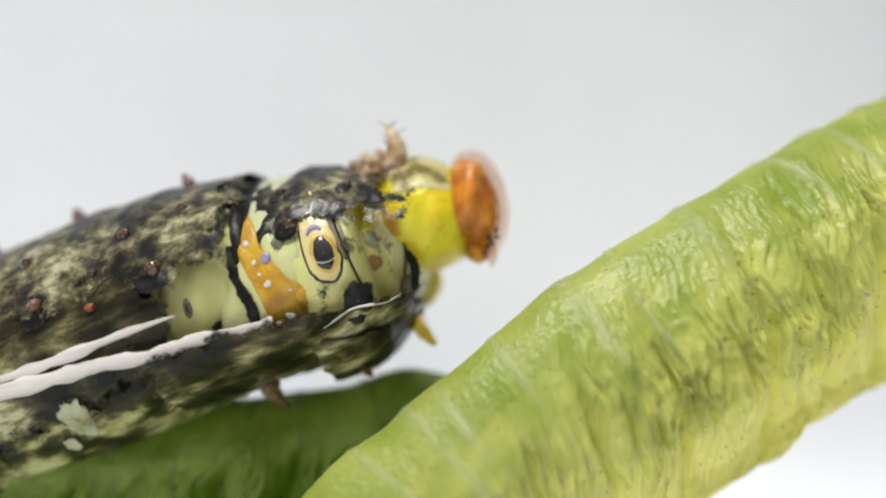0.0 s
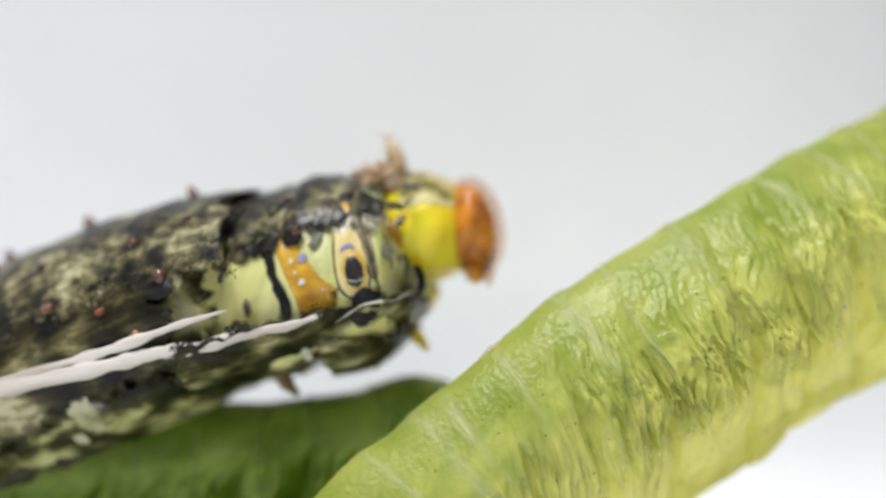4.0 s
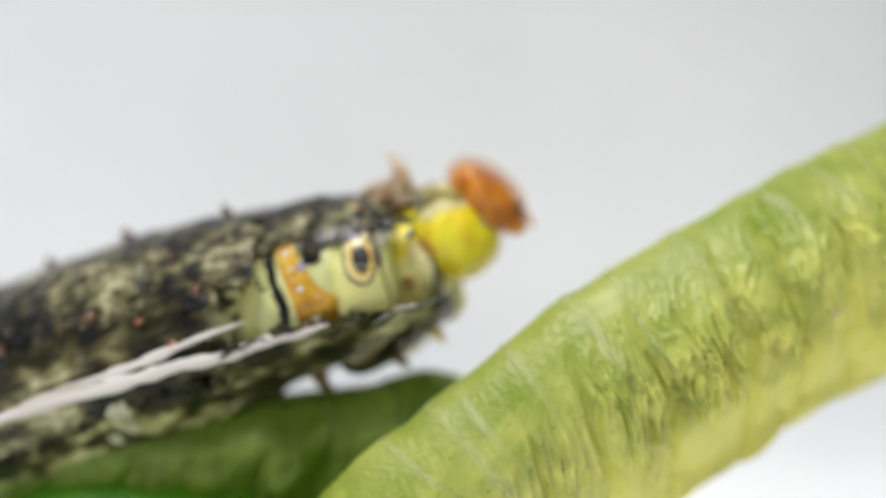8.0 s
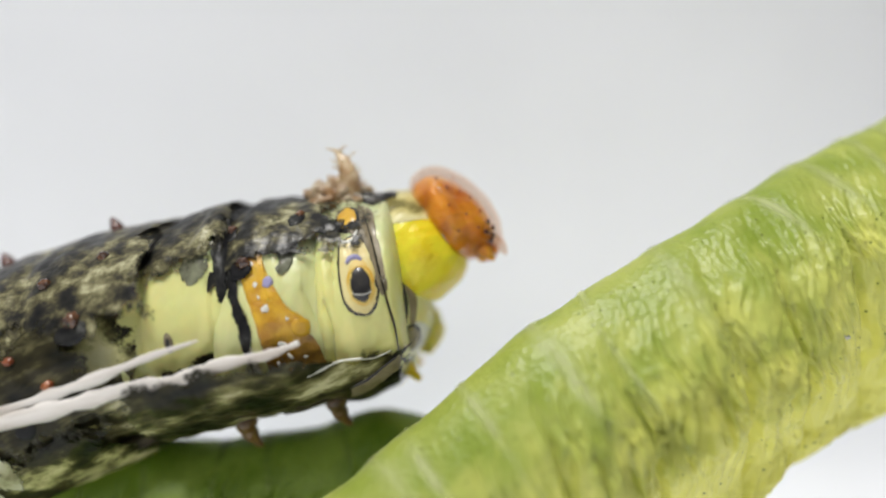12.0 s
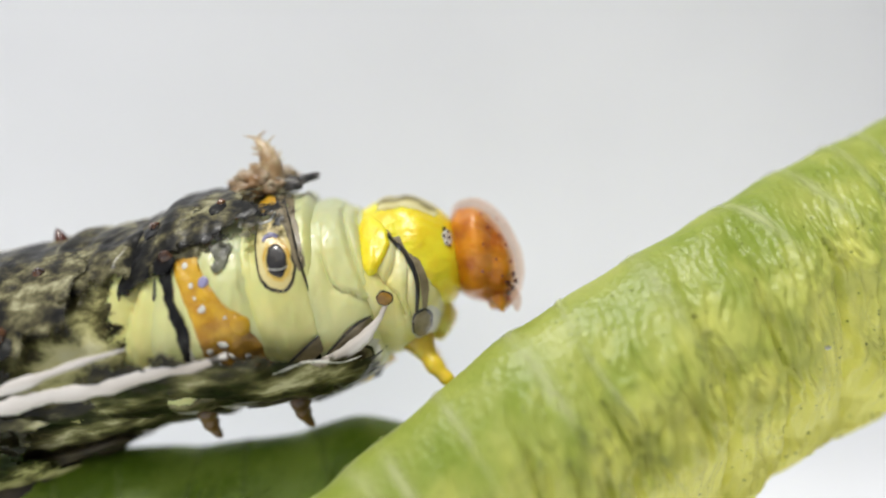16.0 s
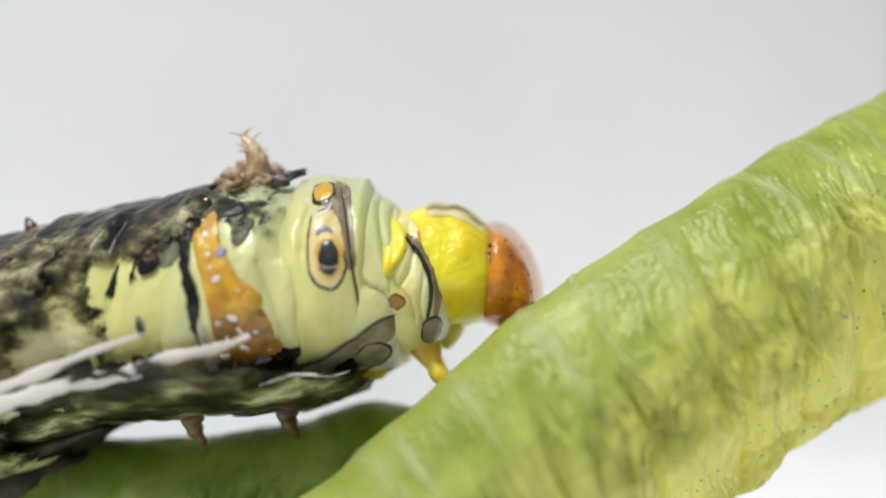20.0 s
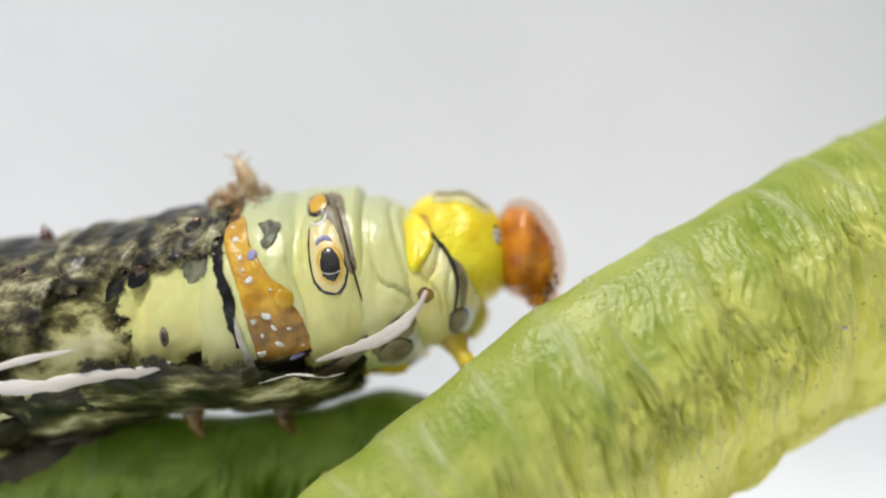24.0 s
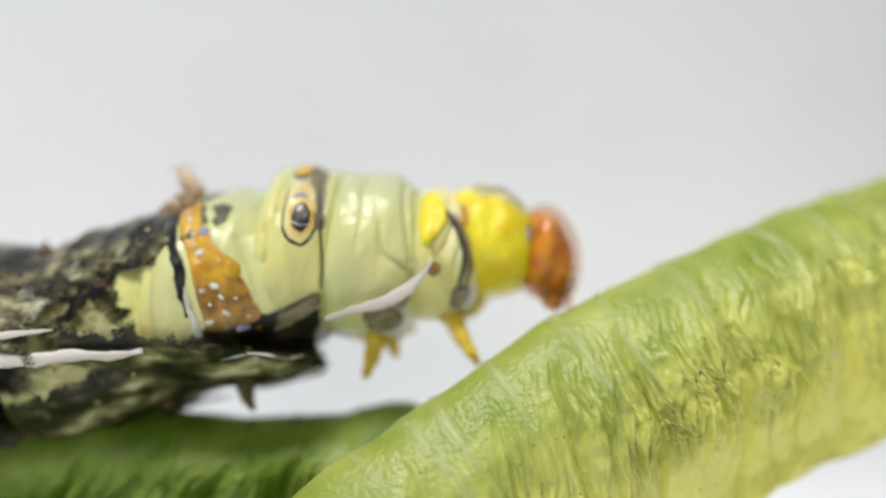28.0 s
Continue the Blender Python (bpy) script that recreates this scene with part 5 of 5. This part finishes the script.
OLD_SKIN_FLANK_ROWS = [
    (0, -0.90, 1.97, -1.87, 22.1, 0.0), (1, -0.87, 2.07, -1.85, 21.7, 0.0), (2, -1.02, 2.12, -1.97, 19.6, 0.0),
    (3, -1.33, 2.32, -2.25, 20.5, 0.0), (4, -0.83, 2.05, -1.37, 20.1, 0.0), (7, 0.74, 2.04, -1.42, 19.9, 0.0),
    (8, -0.31, 2.25, -1.60, 21.3, 0.0), (9, -0.17, 2.08, -1.62, 19.5, 0.0), (10, -0.36, 2.09, -1.95, 19.3, 0.0),
    (11, -0.11, 2.16, -2.15, 18.5, 0.0), (12, -0.09, 2.03, -2.36, 14.7, 0.0), (15, 0.04, 1.91, -2.21, 9.2, 0.0),
    (16, -0.29, 2.01, -2.36, 8.5, 0.0), (17, -0.02, 2.10, -2.84, 7.8, 0.0), (18, 0.24, 2.19, -2.35, 6.5, 0.0),
    (19, -0.51, 2.11, -3.02, 5.5, 0.0), (20, -1.00, 1.96, -3.51, 4.1, 0.0), (23, -1.99, 1.97, -3.38, 3.6, 0.0),
    (24, -2.06, 2.07, -4.09, 4.6, 0.0), (25, -2.73, 2.00, -3.87, 4.8, 0.0), (26, -3.23, 1.97, -3.64, 5.7, 0.0),
    (27, -4.23, 2.02, -3.28, 7.4, 0.0), (28, -4.61, 1.82, -4.01, 3.8, 0.0),
]
STRAND_ROWS = [
    (0, -5.80, -2.63, -3.07, 14.1, 0.0), (1, -5.78, -2.53, -2.74, 13.7, 0.0), (2, -4.95, -2.48, -2.71, 11.6, 0.0),
    (3, -4.95, -2.28, -2.81, 12.5, 0.0), (4, -4.71, -2.55, -2.57, 12.1, 0.0), (7, -4.62, -2.56, -2.79, 13.9, 0.0),
    (8, -5.23, -2.35, -3.06, 16.3, 0.0), (9, -4.47, -2.52, -2.38, 14.5, 0.0), (10, -3.96, -2.51, -2.34, 14.3, 0.0),
    (11, -3.79, -2.44, -2.55, 14.5, 0.0), (12, -3.66, -2.57, -2.26, 13.7, 0.0), (15, -4.08, -2.69, -2.26, 11.7, 0.0),
    (16, -5.18, -2.59, -2.42, 12.0, 0.0), (17, -4.52, -2.50, -2.60, 9.3, 0.0), (18, -5.00, -2.41, -2.18, 11.0, 0.0),
    (19, -5.29, -2.49, -2.07, 11.0, 0.0), (20, -4.68, -2.64, -2.30, 12.6, 0.0), (23, -6.39, -2.63, -2.79, 11.1, 0.0),
    (24, -8.53, -2.53, -3.92, 8.1, 0.0), (25, -7.53, -2.60, -3.42, 9.3, 0.0), (26, -7.96, -2.63, -3.45, 9.7, 0.0),
    (27, -9.19, -2.58, -3.69, 10.4, 0.0), (28, -10.95, -2.78, -4.28, 5.8, 0.0),
]
THIN_STRAND_ROWS = [
    (0, -2.77, 1.07, -2.64, 20.1, 0.0), (1, -2.80, 1.17, -2.43, 19.7, 0.0), (2, -2.76, 1.22, -2.78, 19.6, 0.0),
    (3, -3.01, 1.42, -3.22, 20.5, 0.0), (4, -2.69, 1.15, -2.20, 20.1, 0.0), (7, -1.29, 1.14, -1.73, 19.9, 0.0),
    (8, -1.91, 1.35, -2.33, 21.3, 0.0), (9, -1.93, 1.18, -2.03, 20.5, 0.0), (10, -1.85, 1.19, -2.15, 20.3, 0.0),
    (11, -1.79, 1.26, -2.38, 20.5, 0.0), (12, -1.22, 1.13, -1.82, 19.7, 0.0), (15, -0.00, -0.79, -0.61, 36.7, 0.0),
    (16, 0.02, -0.99, -0.79, 38.0, 0.0), (17, -0.34, 0.40, -1.46, 33.3, 0.0), (18, 0.04, 0.79, -1.26, 31.0, 0.0),
    (19, -0.01, 0.71, -1.53, 31.0, 0.0), (20, 0.36, 0.06, -1.66, 32.6, 0.0), (23, 0.58, -1.93, -0.51, 33.1, 0.0),
    (24, 0.31, -1.83, -1.25, 35.1, 0.0), (25, 0.44, -1.90, -0.57, 37.3, 0.0), (26, 0.56, -1.93, -0.09, 35.7, 0.0),
    (27, -0.19, -1.88, 0.68, 36.4, 0.0), (28, -0.46, -2.08, -0.20, 33.8, 0.0),
]


COLLAR_ROWS = [
    (0, -3.07, 1.97, -1.12, 16.1, 0.0), (1, -3.17, 2.07, -1.24, 14.2, 0.0), (2, -3.04, 2.12, -1.22, 8.6, 0.0),
    (3, -3.48, 2.32, -1.68, 8.0, 0.0), (4, -2.96, 2.05, -0.86, 7.6, 0.0), (7, -7.44, 3.04, -2.31, 15.8, 0.0),
    (8, -9.77, 2.87, -3.25, 17.3, 0.0), (9, -12.28, 2.60, -2.70, 20.5, 0.0), (10, -12.36, 2.60, -2.77, 20.3, 0.0),
    (11, -12.16, 2.60, -2.75, 21.5, 0.0), (12, -12.62, 2.60, -2.54, 21.7, 0.0), (15, -13.20, 2.60, -2.83, 19.7, 0.0),
    (16, -14.19, 2.60, -2.91, 16.0, 0.0), (17, -14.20, 2.60, -2.93, 14.3, 0.0), (18, -14.77, 2.60, -2.50, 14.0, 0.0),
    (19, -15.30, 2.60, -2.82, 16.0, 0.0), (20, -15.11, 2.60, -2.85, 16.6, 0.0), (23, -15.19, 2.60, -3.19, 11.0, 0.0),
    (24, -15.84, 2.60, -3.99, 10.0, 0.0), (25, -16.26, 2.60, -3.74, 9.0, 0.0), (26, -16.77, 2.60, -4.45, 7.5, 0.0),
    (27, -17.47, 2.60, -5.06, 5.0, 0.0), (28, -17.90, 2.60, -5.44, 3.0, 0.0),
]
# the leaf tips back a little, keyed so its crest fits the camera's view
LEAF_ROWS = [(0, 0.0, 0.0), (26, 0.0, 0.0), (27, -3.5, 0.5), (28, -10.5, 1.3)]
# degrees by which the hind pieces turn away towards the tail
TRAIL = {"skin_sleeve": -11.0, "abdomen": -6.0, "strand": -5.0, "skin_saddle": -6.0}
MIDDLE_LEG_ROWS = [(0, 1.7), (23, 1.7), (24, 1.4), (25, 0.7), (26, 0.1), (27, 0.0), (28, 0.0)]
FRONT_LEG_ROWS = [(0, 0.3), (4, 0.4), (7, 1.0), (12, 1.0), (15, 0.2), (16, 0.0), (28, 0.0)]
LEAF_HINGE = (2.0 * MM, -2.6 * MM, -4.4 * MM)


def motions():
    hinge = Matrix.Translation(LEAF_HINGE)
    walk(leaf, [(t, hinge @ pose(0, 0, 0, tip, turn, 0) @ hinge.inverted()) for t, tip, turn in LEAF_ROWS])
    for ob, rows in ((metathorax, METATHORAX_ROWS), (band_segment, BAND_SEGMENT_ROWS), (prothorax, PROTHORAX_ROWS), (mesothorax, MESOTHORAX_ROWS), (head, HEAD_ROWS), (pronotum, PRONOTUM_ROWS), (abdomen, ABDOMEN_ROWS), (old_skin, OLD_SKIN_ROWS), (saddle, OLD_SKIN_SADDLE_ROWS), (old_flank, OLD_SKIN_FLANK_ROWS), (strand, STRAND_ROWS), (thin_strand, THIN_STRAND_ROWS), (collar, COLLAR_ROWS)):
        away = TRAIL.get(ob.name, 0.0)
        walk(ob, [(t, pose(x * MM, y * MM, z * MM, -twist, -lean, away)) for t, x, y, z, lean, twist in rows])
    # the legs stay folded against the belly until the old skin lets them go
    for leg in (meso_leg, far_leg):
        walk(leg, [(t, pose(-lift * 0.5 * MM, lift * 0.4 * MM, lift * MM, 0, 0, 0)) for t, lift in MIDDLE_LEG_ROWS])
    for leg in (pro_leg, far_pro_leg):
        walk(leg, [(t, pose(-lift * 0.9 * MM, lift * 0.4 * MM, lift * 0.9 * MM, 0, 0, 0)) for t, lift in FRONT_LEG_ROWS])


motions()
